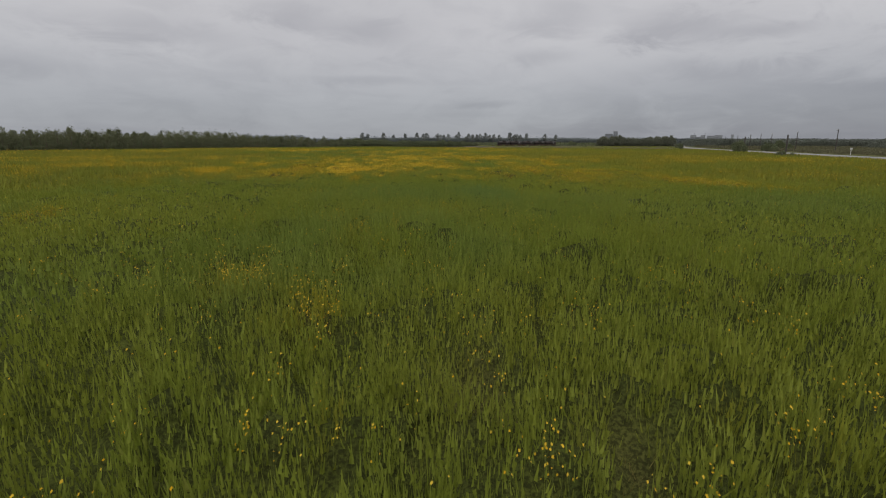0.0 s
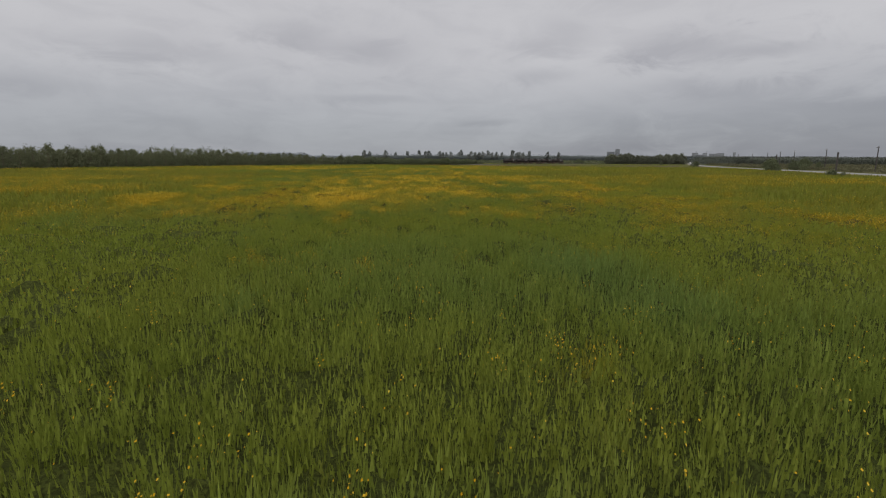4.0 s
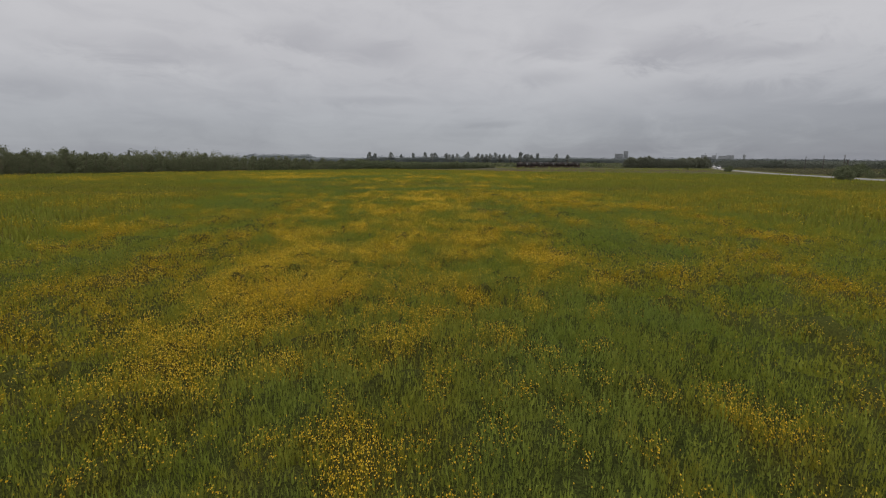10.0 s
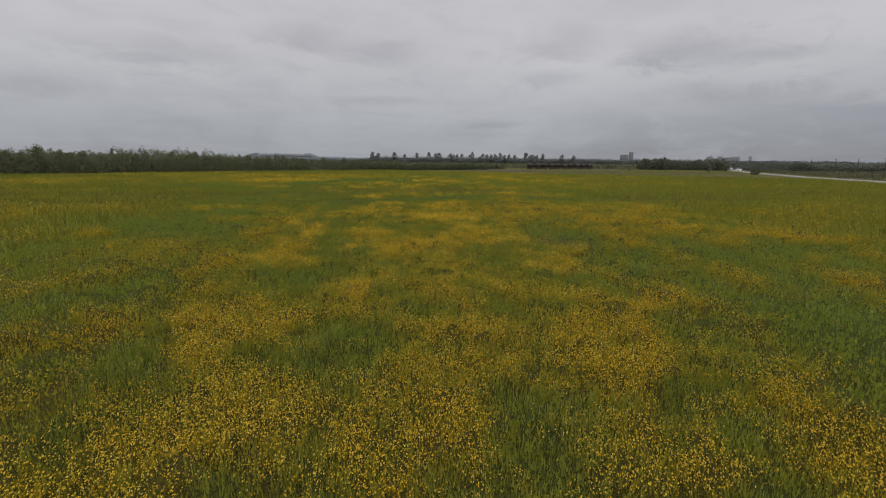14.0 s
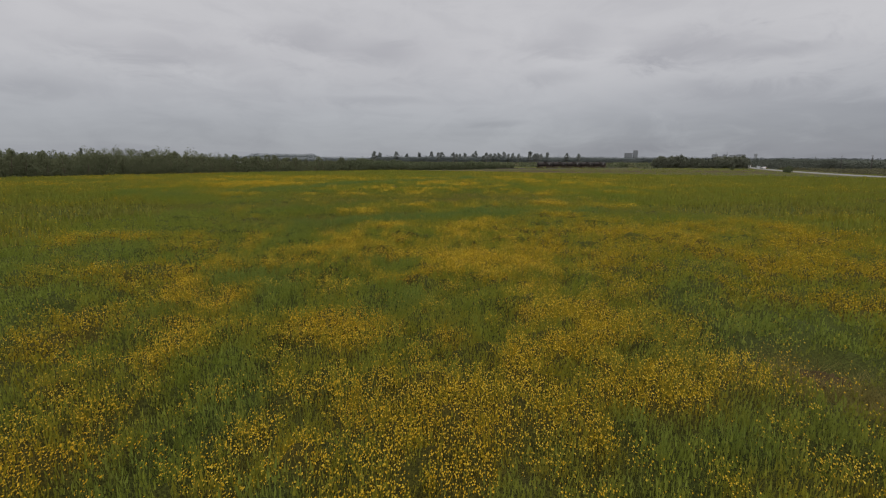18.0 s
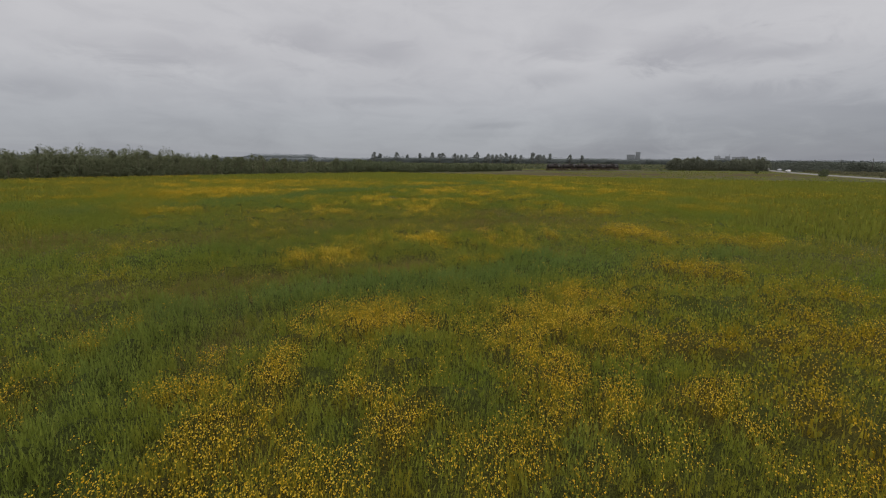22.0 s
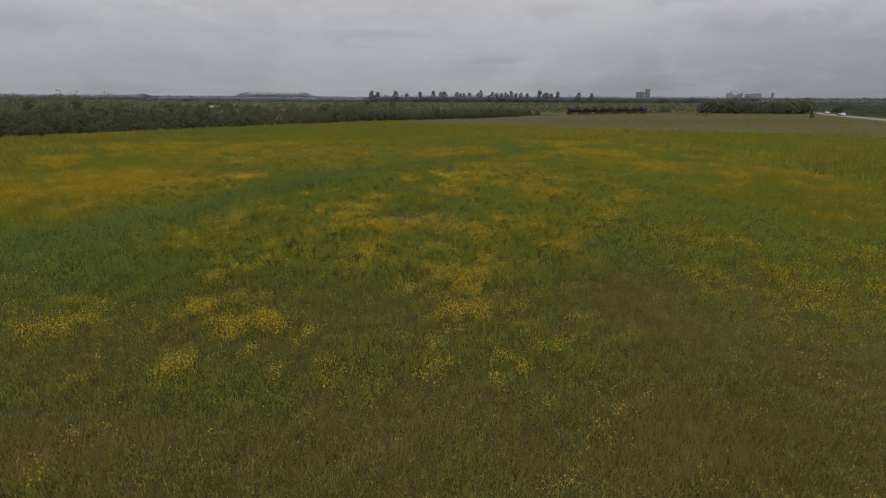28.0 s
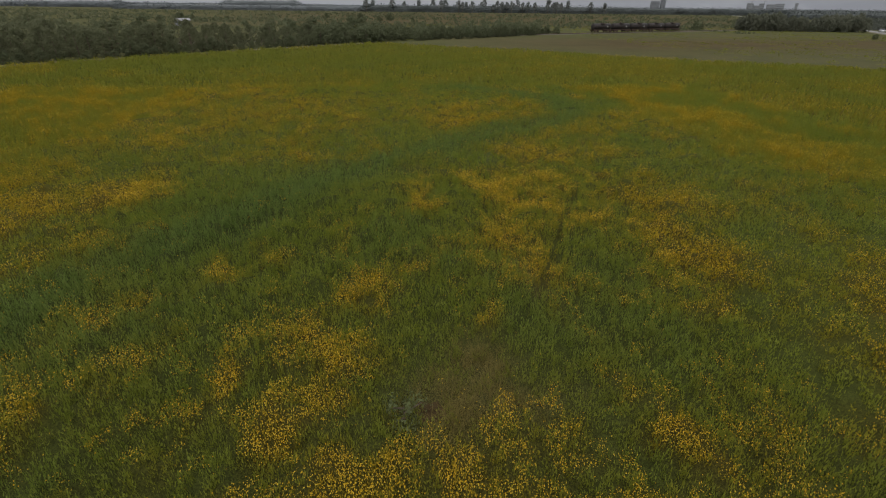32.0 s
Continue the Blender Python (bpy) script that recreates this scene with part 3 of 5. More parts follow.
LUSH_b = [(-4.9, 53.7, 0.5, 1.3, 0.4), (-3.2, 54.1, 0.7, 1.3, 0.5), (4, 59, 0.5, 1.2, 0.4), (-0.9, 59.4, 0.5, 1, 0.4), (-9, 59.4, 0.8, 2.3, 0.5), (-3.2, 59.9, 0.6, 0.7, 0.5), (-0.3, 62.7, 0.6, 1.8, 0.5), (-3.8, 62.9, 0.6, 1.3, 0.5), (14.4, 65.2, 1.5, 6.2, 0.5), (2.5, 69, 0.6, 0.9, 0.5), (-1.8, 69.5, 0.4, 0.6, 0.5), (10.4, 70.7, 0.3, 1, 0.7), (-3.1, 70.9, 0.3, 0.6, 0.5), (0.9, 72.2, 0.5, 1.1, 0.4), (10.1, 72.2, 0.5, 1.9, 0.5), (7.9, 72.9, 0.5, 0.6, 0.5), (0.2, 73.8, 0.9, 1.1, 0.5), (4.2, 74.5, 0.4, 0.4, 0.5), (6.6, 74.7, 0.6, 1, 0.4)]
LUSH_c = [(-4.3, 74.9, 0.8, 0.9, 0.5), (3.8, 75, 0.6, 0.7, 0.7), (-1.6, 75.8, 0.3, 0.8, 0.5), (19.5, 75.9, 2.4, 4.3, 0.5), (-0.8, 76.9, 0.4, 1.1, 0.5), (28.5, 77.1, 2, 4.4, 0.6), (10, 78.1, 0.8, 1.5, 0.9), (8.1, 79.2, 0.8, 0.8, 0.4), (3.6, 80.2, 0.4, 1.2, 0.5), (-4.5, 81.6, 0.9, 1.5, 0.5), (2.5, 82.7, 0.9, 1.1, 0.5), (-1.8, 84.1, 0.5, 1.4, 0.5), (-11, 84.4, 2.6, 2.9, 0.5), (-1.7, 85.9, 0.5, 0.5, 0.6), (-2.7, 86.5, 1.5, 3.3, 0.5), (2.7, 86.9, 0.6, 0.8, 0.4), (1.5, 90, 0.9, 1.9, 0.5), (-0, 90.6, 0.7, 1.5, 0.4), (-2, 90.9, 0.7, 1.6, 0.4)]
LUSH_d = [(10, 91.5, 0.7, 1.6, 0.6), (-5.3, 91.6, 0.7, 1.4, 0.5), (5, 92.5, 0.8, 1.1, 0.5), (-2.9, 95.6, 1, 3, 0.5), (-2.6, 99.1, 1, 2.2, 0.5), (5.6, 100, 1.4, 0.5, 0.5), (23.8, 100, 0.8, 2, 0.8), (7.8, 105.7, 0.7, 0.6, 0.9), (10, 105.9, 1.5, 1, 1), (11.6, 106.6, 1, 1, 0.8), (-2.6, 109.3, 0.7, 0.7, 0.7), (12.2, 112.6, 0.7, 2.3, 0.6), (-0.7, 114.2, 1, 1.1, 0.5), (4.7, 115.1, 0.5, 0.3, 0.6), (0.6, 115.2, 0.9, 1.1, 0.6), (-0.5, 116.1, 1, 1.7, 0.9), (-0.8, 116.7, 0.5, 0.7, 0.9), (7.3, 121.6, 0.6, 0.6, 0.5), (-20.6, 127.6, 2.3, 2.3, 0.8)]
LUSH_e = [(-7.5, 130.3, 1.1, 1.6, 0.6), (-5.6, 130.9, 1.5, 0.7, 0.7), (-15.1, 132.2, 3.4, 1.6, 0.8), (-12, 132.6, 4, 1.3, 0.8), (13.4, 133, 0.7, 1.6, 0.5), (-10.1, 136.9, 3.1, 4, 0.7), (-3.6, 138.1, 1.2, 1.3, 0.4), (-6, 141.6, 0.9, 1.4, 0.6), (-4.3, 143.5, 2.6, 2.1, 0.6), (7.6, 145, 0.4, 0.5, 0.7)]
LUSH = [*LUSH_a, *LUSH_b, *LUSH_c, *LUSH_d, *LUSH_e]
# bands of taller, bluer growth, and the thin trodden lines between the rows
BANDS = [([(-4.1, 98.5), (-2.8, 100.1), (-1, 101.1), (0.9, 102.1), (3.5, 102.7), (6.8, 103.4), (11.1, 105.2), (17.2, 106.6), (22.8, 106.9)], 1.4),
         ([(-7, 141.8), (-6.8, 144.9), (-5.4, 147.1), (-3, 150), (0.1, 154.9), (4.9, 160.1), (11.4, 164.8), (20.3, 171.2), (20.8, 179.3), (13.9, 187.4)], 2.0),
         ([(-12.3, 136.2), (-10.9, 137.7), (-9.6, 141)], 2.4)]
LINES = [([(-3.6, 146.9), (-2.7, 148.6), (-0.8, 151.4)], 0.45),
         ([(10.1, 164.9), (14.2, 167.4), (20.8, 171.2)], 0.5),
         ([(5.4, 139.8), (6.6, 141.2), (8.1, 143.1), (9.5, 145.5), (11.3, 149.3), (13.4, 152.8)], 0.15),
         ([(4.0, 31.4), (5.2, 32.7), (6.9, 34.4), (8.5, 36.1)], 0.26),
         ([(2.7, 30.1), (3.6, 31.0)], 0.25),
         ([(11.2, 38.8), (12.8, 40.4)], 0.3)]
ROAD = [(20, -75), (62, -5), (88, 42), (105, 92), (122, 133), (138, 174), (151, 208), (175, 255), (190, 281), (220, 330), (256, 380), (340, 520), (470, 740), (660, 1050)]
WOOD_EDGE = [(-190, 60), (-140, 118), (-86, 178), (-52, 216), (-25, 243), (0, 268), (32, 289), (72, 320)]
FIELD_END = [(8, 268), (16, 258), (34, 247), (47, 233), (68, 217), (90, 204), (140, 178)]


def noise2(x, y, size, seed=0):
    """Smooth value noise from 0 to 1, with features of that size."""
    x, y = np.asarray(x, float) / size, np.asarray(y, float) / size
    xi, yi = np.floor(x), np.floor(y)
    fx, fy = x - xi, y - yi
    fx, fy = fx * fx * (3 - 2 * fx), fy * fy * (3 - 2 * fy)

    def cell(a, b):
        h = np.sin(a * 127.1 + b * 311.7 + seed * 74.7) * 43758.5453
        return h - np.floor(h)

    return (cell(xi, yi) * (1 - fx) + cell(xi + 1, yi) * fx) * (1 - fy) + (cell(xi, yi + 1) * (1 - fx) + cell(xi + 1, yi + 1) * fx) * fy


def rough2(x, y, size, seed=0):
    return 0.5 * noise2(x, y, size, seed) + 0.3 * noise2(x, y, size / 2.3, seed + 1) + 0.2 * noise2(x, y, size / 5.1, seed + 2)


def patches(rows, x, y):
    out = np.zeros(len(x))
    for cx, cy, rx, ry, s in rows:
        near = (np.abs(x - cx) < 3.2 * rx) & (np.abs(y - cy) < 3.2 * ry)
        if near.any():
            d = ((x[near] - cx) / rx) ** 2 + ((y[near] - cy) / ry) ** 2
            out[near] = np.maximum(out[near], s * (0.72 * np.exp(-0.85 * d) + 0.28 * np.exp(-0.25 * d)))
    return out


def far_from(points, x, y):
    """Distance to a line of points."""
    best = np.full(len(x), 1e9)
    for (ax, ay), (bx, by) in zip(points, points[1:]):
        dx, dy = bx - ax, by - ay
        k = np.clip(((x - ax) * dx + (y - ay) * dy) / (dx * dx + dy * dy), 0, 1)
        best = np.minimum(best, np.hypot(x - ax - k * dx, y - ay - k * dy))
    return best


def road_x(y):
    return np.interp(y, [p[1] for p in ROAD], [p[0] for p in ROAD])


def swell(x, y):
    """1 on the low broad swell at the near end of the field, 0 beyond it."""
    k = np.clip((np.asarray(y, float) - 14) / 26, 0, 1)
    side = np.clip((np.abs(x) - 25) / 45, 0, 1)
    return (1 - k * k * (3 - 2 * k)) * (1 - side * side * (3 - 2 * side))


def rise(x, y):
    return 0.35 * swell(x, y)


def in_field(x, y):
    """1 inside the flower field, fading over its ragged edge."""
    wob = 3.0 * (rough2(x, y, 9.0, 5) - 0.5)
    wood = np.interp(x, [p[0] for p in WOOD_EDGE], [p[1] for p in WOOD_EDGE]) - 3.5
    end = np.where(x < 8, 268, np.interp(x, [p[0] for p in FIELD_END], [p[1] for p in FIELD_END]))
    gap = np.minimum(np.minimum(wood, end) - y + wob * 1.5, road_x(y) - 9 - x + wob)
    return np.clip(gap / 6.0, 0, 1)


def covers(x, y):
    """Bloom, dryness and lushness of the field at places."""
    wx = x + 0.7 * (noise2(x, y, 1.9, 11) - 0.5) + 0.5 * (noise2(x, y, 0.7, 17) - 0.5)
    wy = y + 0.9 * (noise2(x, y, 2.1, 12) - 0.5) + 0.7 * (noise2(x, y, 0.8, 18) - 0.5)
    base = np.interp(y, [0, 34, 44, 60, 70, 90, 97, 103, 112, 124, 150, 190, 270], [0.02, 0.05, 0.20, 0.42, 0.56, 0.52, 0.40, 0.16, 0.15, 0.22, 0.34, 0.40, 0.40])
    base = base * np.interp(x, [-40, -14, -9, 17, 24, 60, 110], [1.4, 1.0, 0.78, 0.78, 1.0, 1.2, 0.5])
    r = 0.38 * rough2(x, y * 0.75, 6.0, 21) + 0.27 * rough2(x * 0.6, y, 17.0, 22) + 0.35 * rough2(x, y * 0.8, 2.4, 24)
    bloom = 1.3 * base * np.clip((r - 0.435) / 0.09, 0.03, 1.7)
    dry = np.maximum(1.15 * patches(DRY, wx, wy), np.clip(0.25 + (rough2(x * 0.4, y, 6.0, 31) - 0.5) / 0.22, 0, 1) * np.interp(y, [97, 104, 111, 117, 127, 132], [0, 0.55, 0.45, 0.54, 0.48, 0]))
    lush = patches(LUSH, wx, wy)
    for line, width in BANDS:
        lush = np.maximum(lush, 0.9 * np.exp(-(far_from(line, wx, wy) / width) ** 2))
    lush = np.maximum(lush, 0.35 * np.clip((rough2(x, y, 11.0, 41) - 0.58) / 0.1, 0, 1))
    bloom = bloom * (1 - 0.85 * lush) * (1 - 0.6 * dry)
    spots = 1.05 * patches(BLOOM, wx + 0.5 * (noise2(x, y, 0.45, 13) - 0.5), wy + 0.6 * (noise2(x, y, 0.5, 14) - 0.5))
    bloom = np.maximum(bloom, spots * np.interp(y, [12, 34, 96, 106, 126, 134], [0.85, 1.2, 1.2, 0.95, 0.95, 1.15]))
    knot = np.clip((0.55 * noise2(x, y, 1.4, 23) + 0.45 * noise2(x, y, 0.55, 26) - 0.33) / 0.36, 0, 1)
    bloom = (bloom * (0.46 + 0.76 * knot) - 0.06) * 1.25
    dry, lush = dry * (1 - 0.7 * np.clip(spots, 0, 1)), lush * (1 - 0.6 * np.clip(spots, 0, 1))
    return np.clip(bloom, 0, 1), np.clip(dry, 0, 1), np.clip(lush * (1 - dry), 0, 1)


# bare spots between the weeds: place, half width, half depth
BARE = [(4.7, 139.5, 0.36, 0.42), (10.6, 77.6, 0.75, 0.4), (8.5, 116.1, 0.4, 0.3)]


def open_line(x, y):
    """0 on a trodden line or a bare spot, 1 beside it."""
    out = np.ones(len(x))
    for bx, by, rx, ry in BARE:
        d = np.hypot((x - bx) / rx, (y - by) / ry) + 0.7 * (noise2(x, y, 0.4, 45) - 0.5)
        out = np.minimum(out, np.clip((d - 0.75) / 0.6, 0.06, 1))
    for line, width in LINES:
        out = np.minimum(out, 1 - np.exp(-(far_from(line, x, y) / width) ** 2))
    return out


# ---- ground: one sheet out to the horizon, finer under the field ----
def steps(lo, hi, fine, reach):
    mid = list(np.arange(lo, hi + 0.1, fine))
    out = [hi + fine * 1.35 ** k * k for k in range(2, 20)]
    back = [lo - fine * 1.35 ** k * k for k in range(2, 20)]
    return np.array([-reach] + [v for v in reversed(back) if v > -reach] + mid + [v for v in out if v < reach] + [reach])


def build_ground():
    gx, gy = steps(-130, 220, 2.5, 4600.0), steps(-30, 340, 2.5, 4700.0)
    x, y = [a.ravel() for a in np.meshgrid(gx, gy)]
    z = 0.10 * (rough2(x, y, 6.0, 3) - 0.5) * (np.abs(x) < 300)
    z = z - 0.25 * np.exp(-((x - road_x(y) + 6.5) / 1.6) ** 2) + rise(x, y)
    nx, ny = len(gx), len(gy)
    i = (np.arange(nx - 1)[None] + nx * np.arange(ny - 1)[:, None]).ravel()
    quads = np.stack([i, i + 1, i + nx + 1, i + nx], 1).astype(np.int32)
    me = bpy.data.meshes.new("ground")
    me.vertices.add(len(x))
    me.vertices.foreach_set("co", np.stack([x, y, z], 1).astype(np.float32).ravel())
    me.loops.add(quads.size)
    me.loops.foreach_set("vertex_index", quads.ravel())
    me.polygons.add(len(quads))
    me.polygons.foreach_set("loop_start", np.arange(0, quads.size, 4, dtype=np.int32))
    me.update(calc_edges=True)
    bloom, dry, lush = covers(x, y)
    field = in_field(x, y)
    stub = np.exp(-((y - 262 - 0.05 * x) / 26) ** 2) * np.clip((x - 25) / 45, 0, 1) * np.clip((road_x(y) - x) / 20, 0, 1)
    stub = stub * np.clip(0.55 + 1.4 * rough2(x, y * 3, 40.0, 9), 0, 1)
    moor = np.maximum(stub, np.interp(y, [360, 420, 800, 1000], [0, 0.85, 0.85, 0.3]) * np.interp(x / np.maximum(y, 1), [-0.3, 0.0, 0.5, 0.7], [0.1, 0.9, 0.9, 0.2]))
    me.attributes.new("cover", "FLOAT_COLOR", "POINT").data.foreach_set("color", np.stack([bloom, dry, field, moor], 1).astype(np.float32).ravel())
    sward = np.clip(np.maximum(np.maximum(-5 - x, x - 11), y - 155) / 6, 0.1, 1) * (1 - 0.5 * lush)
    me.attributes.new("sward", "FLOAT", "POINT").data.foreach_set("value", sward.astype(np.float32))
    me.materials.append(M_GROUND)
    me.shade_smooth()
    tagged(new("ground", me), "flat farmland of grass, heath and litter reaching the horizon", "ground", kind="structure")


build_ground()


# ---- the field's growth ----
def spire(stems, half, seed, spread):
    """A tuft of upright leafy stems, widest above their middle, for a plant one metre high."""
    r = np.random.default_rng(seed)
    tris = []
    for s in range(stems):
        root = np.array([r.normal(0, spread), r.normal(0, spread), 0.0])
        top = r.uniform(0.70, 1.0) if s else 1.0
        out = np.array([r.normal(0, 0.07), r.normal(0, 0.07), 0.0])
        a = r.uniform(0, 6.28)
        side = np.array([-math.sin(a), math.cos(a), 0]) * half * r.uniform(0.7, 1.3)
        belly = r.uniform(0.55, 0.78)
        mid = root + out * belly + np.array([0, 0, belly * top])
        tris.append([root + np.array([0, 0, 0.04]), mid - side, mid + side])
        tris.append([mid - side, mid + side, root + out + np.array([0, 0, top])])
    return np.array(tris)


def plume(leaves, width, seed, spread):
    """A feathery column: a thin stem set all round with short upright leaf tufts, fullest at two thirds of its height, for a plant one metre high."""
    r = np.random.default_rng(seed)
    bend = r.normal(0, 0.04, 2)
    a = r.uniform(0, 3.14)
    side = np.array([math.cos(a), math.sin(a), 0]) * width * 0.4
    tris = [[-side, side, np.array([bend[0], bend[1], 0.9])]]
    for k in range(leaves):
        f = 0.16 + 0.66 * (k + r.uniform(0, 1)) / leaves
        c = k * 2.4 + r.uniform(-0.6, 0.6)
        reach = spread * (0.35 + 0.75 * math.sin(math.pi * min(1.0, f * 1.15))) * r.uniform(0.3, 1.15)
        foot = np.array([bend[0] * f * f + math.cos(c) * reach, bend[1] * f * f + math.sin(c) * reach, f])
        tip = foot + np.array([math.cos(c) * reach * 0.35 + r.normal(0, 0.02), math.sin(c) * reach * 0.35 + r.normal(0, 0.02), r.uniform(0.13, 0.26)])
        b = r.uniform(0, 6.28)
        side = np.array([math.cos(b), math.sin(b), r.normal(0, 0.25)]) * width * r.uniform(0.7, 1.3) / 2
        low = foot * 0.72 + tip * 0.28
        tris.append([low - side, low + side, tip if k % 3 else foot * 1.4 - tip * 0.4])
    return np.array(tris)


def undergrowth(name, label):
    """A low leafy sheet that closes the ground under the tall weeds along the middle of the field, coloured dark for
    the shade in their gaps.
    """
    gx = np.concatenate([np.arange(-20, -9, 0.8), np.arange(-9, 17, 0.30), np.arange(17, 32.1, 0.8)])
    gy = np.concatenate([np.arange(-4, 158, 0.30), np.arange(158, 195, 0.8)])
    x, y = [a.ravel() for a in np.meshgrid(gx, gy)]
    x, y = x + rng.uniform(-0.09, 0.09, len(x)), y + rng.uniform(-0.09, 0.09, len(x))
    bloom, dry, lush = covers(x, y)
    clump, tuft = noise2(x, y, 0.55, 51), rough2(x, y, 1.5, 57)
    z = (0.44 + 0.26 * clump + 0.34 * tuft + 0.2 * swell(x, y)) * (0.14 + 0.58 * clump * (0.4 + tuft)) + rng.uniform(-0.06, 0.07, len(x))
    z = z * (1 - 0.88 * dry) * (0.15 + 0.85 * open_line(x, y))
    rim = np.minimum(np.minimum(x + 20, 32 - x), np.minimum(y + 4, 194 - y))
    rim = np.where(rim < 0.5, 0.0, rim - np.clip(6.5 * rough2(x, y, 5.0, 79) - 1.5, 0, 6) * (y > 4))
    z = np.where(rim < 0.9, -0.12, z * np.clip(rim / 5, 0.35, 1)) + rise(x, y)
    i = (np.arange(len(gx) - 1)[None] + len(gx) * np.arange(len(gy) - 1)[:, None]).ravel()
    quads = np.stack([i, i + 1, i + len(gx) + 1, i + len(gx)], 1).astype(np.int32)
    me = bpy.data.meshes.new(name)
    me.vertices.add(len(x))
    me.vertices.foreach_set("co", np.stack([x, y, z], 1).astype(np.float32).ravel())
    me.loops.add(quads.size)
    me.loops.foreach_set("vertex_index", quads.ravel())
    me.polygons.add(len(quads))
    me.polygons.foreach_set("loop_start", np.arange(0, quads.size, 4, dtype=np.int32))
    me.update(calc_edges=True)
    for key, v in (("lush", lush), ("sere", dry), ("gold", np.clip(bloom * 1.2 - 0.1, 0, 0.9))):
        me.attributes.new(key, "FLOAT", "POINT").data.foreach_set("value", v.astype(np.float32))
    # side: the painted gap shade is weaker away from the middle
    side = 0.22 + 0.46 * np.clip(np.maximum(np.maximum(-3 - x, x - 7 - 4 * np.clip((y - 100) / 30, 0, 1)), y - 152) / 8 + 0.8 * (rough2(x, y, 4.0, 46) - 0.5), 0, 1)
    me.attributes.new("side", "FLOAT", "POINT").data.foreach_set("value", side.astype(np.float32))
    me.materials.append(M_UNDER_SHADE)
    tagged(new(name, me), label, "undergrowth", kind="stuff")


def scatter(x0, x1, y0, y1, per_m2):
    n = int((x1 - x0) * (y1 - y0) * per_m2)
    return rng.uniform(x0, x1, n), rng.uniform(y0, y1, n)


def place_copies(kinds, x, y, height, spread, lean=0.07):
    """Copies of the templates in kinds (all of one size) at places."""
    n = len(x)
    pick = np.array(kinds)[rng.integers(0, len(kinds), n)]
    a = rng.uniform(0, 2 * np.pi, n)
    c, s = np.cos(a)[:, None, None], np.sin(a)[:, None, None]
    px, py, pz = pick[..., 0], pick[..., 1], pick[..., 2]
    lx, ly = rng.normal(0, lean, (2, n, 1, 1))
    z = pz * height[:, None, None]
    X = (px * c - py * s) * spread[:, None, None] + lx * z + x[:, None, None]
    Y = (px * s + py * c) * spread[:, None, None] + ly * z + y[:, None, None]
    return np.stack([X, Y, z - 0.04 + rise(x, y)[:, None, None]], -1)


def zone_of(x, y):
    """0 along the middle of the field, then 1, 2 and 3 further out."""
    mid = (x > np.interp(y, [0, 100, 120, 156], [-4.5, -4.5, -6.5, -8])) & (x < np.interp(y, [0, 100, 120, 156], [8.5, 9, 12, 15])) & (y > 1.5) & (y < 156)
    wx, wy = x + 9 * (rough2(x, y, 8.0, 77) - 0.5), y + 8 * (rough2(x, y, 8.0, 78) - 0.5)
    side = (wx > np.interp(y, [118, 130], [-16, -31])) & (wx < np.interp(y, [118, 130], [28, 41])) & (wy > -3) & (wy < 189)
    out = (x > -62) & (x < 84) & (y > -4) & (y < 236)
    return np.where(mid, 0, np.where(side, 1, np.where(out, 2, 3)))


def grow(name, zone, per_m2, kinds, size, gold, thin, label):
    x, y = scatter(*BOXES[zone], per_m2)
    keep = zone_of(x, y) == zone
    x, y = x[keep], y[keep]
    off_side = (x < -4 - 0.70 * y) | (x > 8 + 1.35 * y)
    keep = (in_field(x, y) > rng.random(len(x))) & (rng.random(len(x)) < np.where(off_side, 0.35, np.where((zone == 0) & (y > 118), 0.85, 1.0)))
    x, y = x[keep], y[keep]
    bloom, dry, lush = covers(x, y)
    clump = noise2(x, y, 0.55, 51)
    tuft = rough2(x, y, 1.5, 57)
    keep = (rng.random(len(x)) < (1 - 0.93 * dry) * (1 - thin + thin * (0.22 + 1.1 * clump) * (0.45 + 1.1 * tuft))) & (rng.random(len(x)) < open_line(x, y))
    x, y, bloom, dry, lush, clump = [v[keep] for v in (x, y, bloom, dry, lush, clump)]
    h = (0.44 + 0.26 * clump + 0.34 * rough2(x, y, 1.5, 57) + 0.16 * lush - 0.10 * bloom - 0.30 * dry + 0.2 * swell(x, y)) * rng.uniform(0.8, 1.15, len(x))
    co = place_copies(kinds, x, y, h, size * rng.uniform(0.8, 1.25, len(x)) * np.where((zone == 0) & (y > 118), 1.15, 1.0))
    k = co.shape[1]
    sere = np.clip(0.7 * dry + 0.25 * (rng.random(len(x)) < 0.06) + (0, 0.02, 0.16, 0.22)[zone] * rng.uniform(0.4, 1.6, len(x)), 0, 1)
    me = soup(name, co, M_WEED, 3, {"lush": np.repeat(lush * (1.0, 0.9, 0.35, 0.3)[zone], k), "sere": np.repeat(sere, k), "gold": np.repeat(np.clip(np.interp(y, [150, 190], [1.0, 0.75]) * gold * (bloom * (1.6, 1.4, 0.8, 0.6)[zone] - (0.16, 0.06, -0.18, -0.24)[zone]) * rng.uniform(0.5, 1.2, len(x)), 0, 0.9), k)})
    tagged(new(name, me), label, "weeds", kind="stuff")


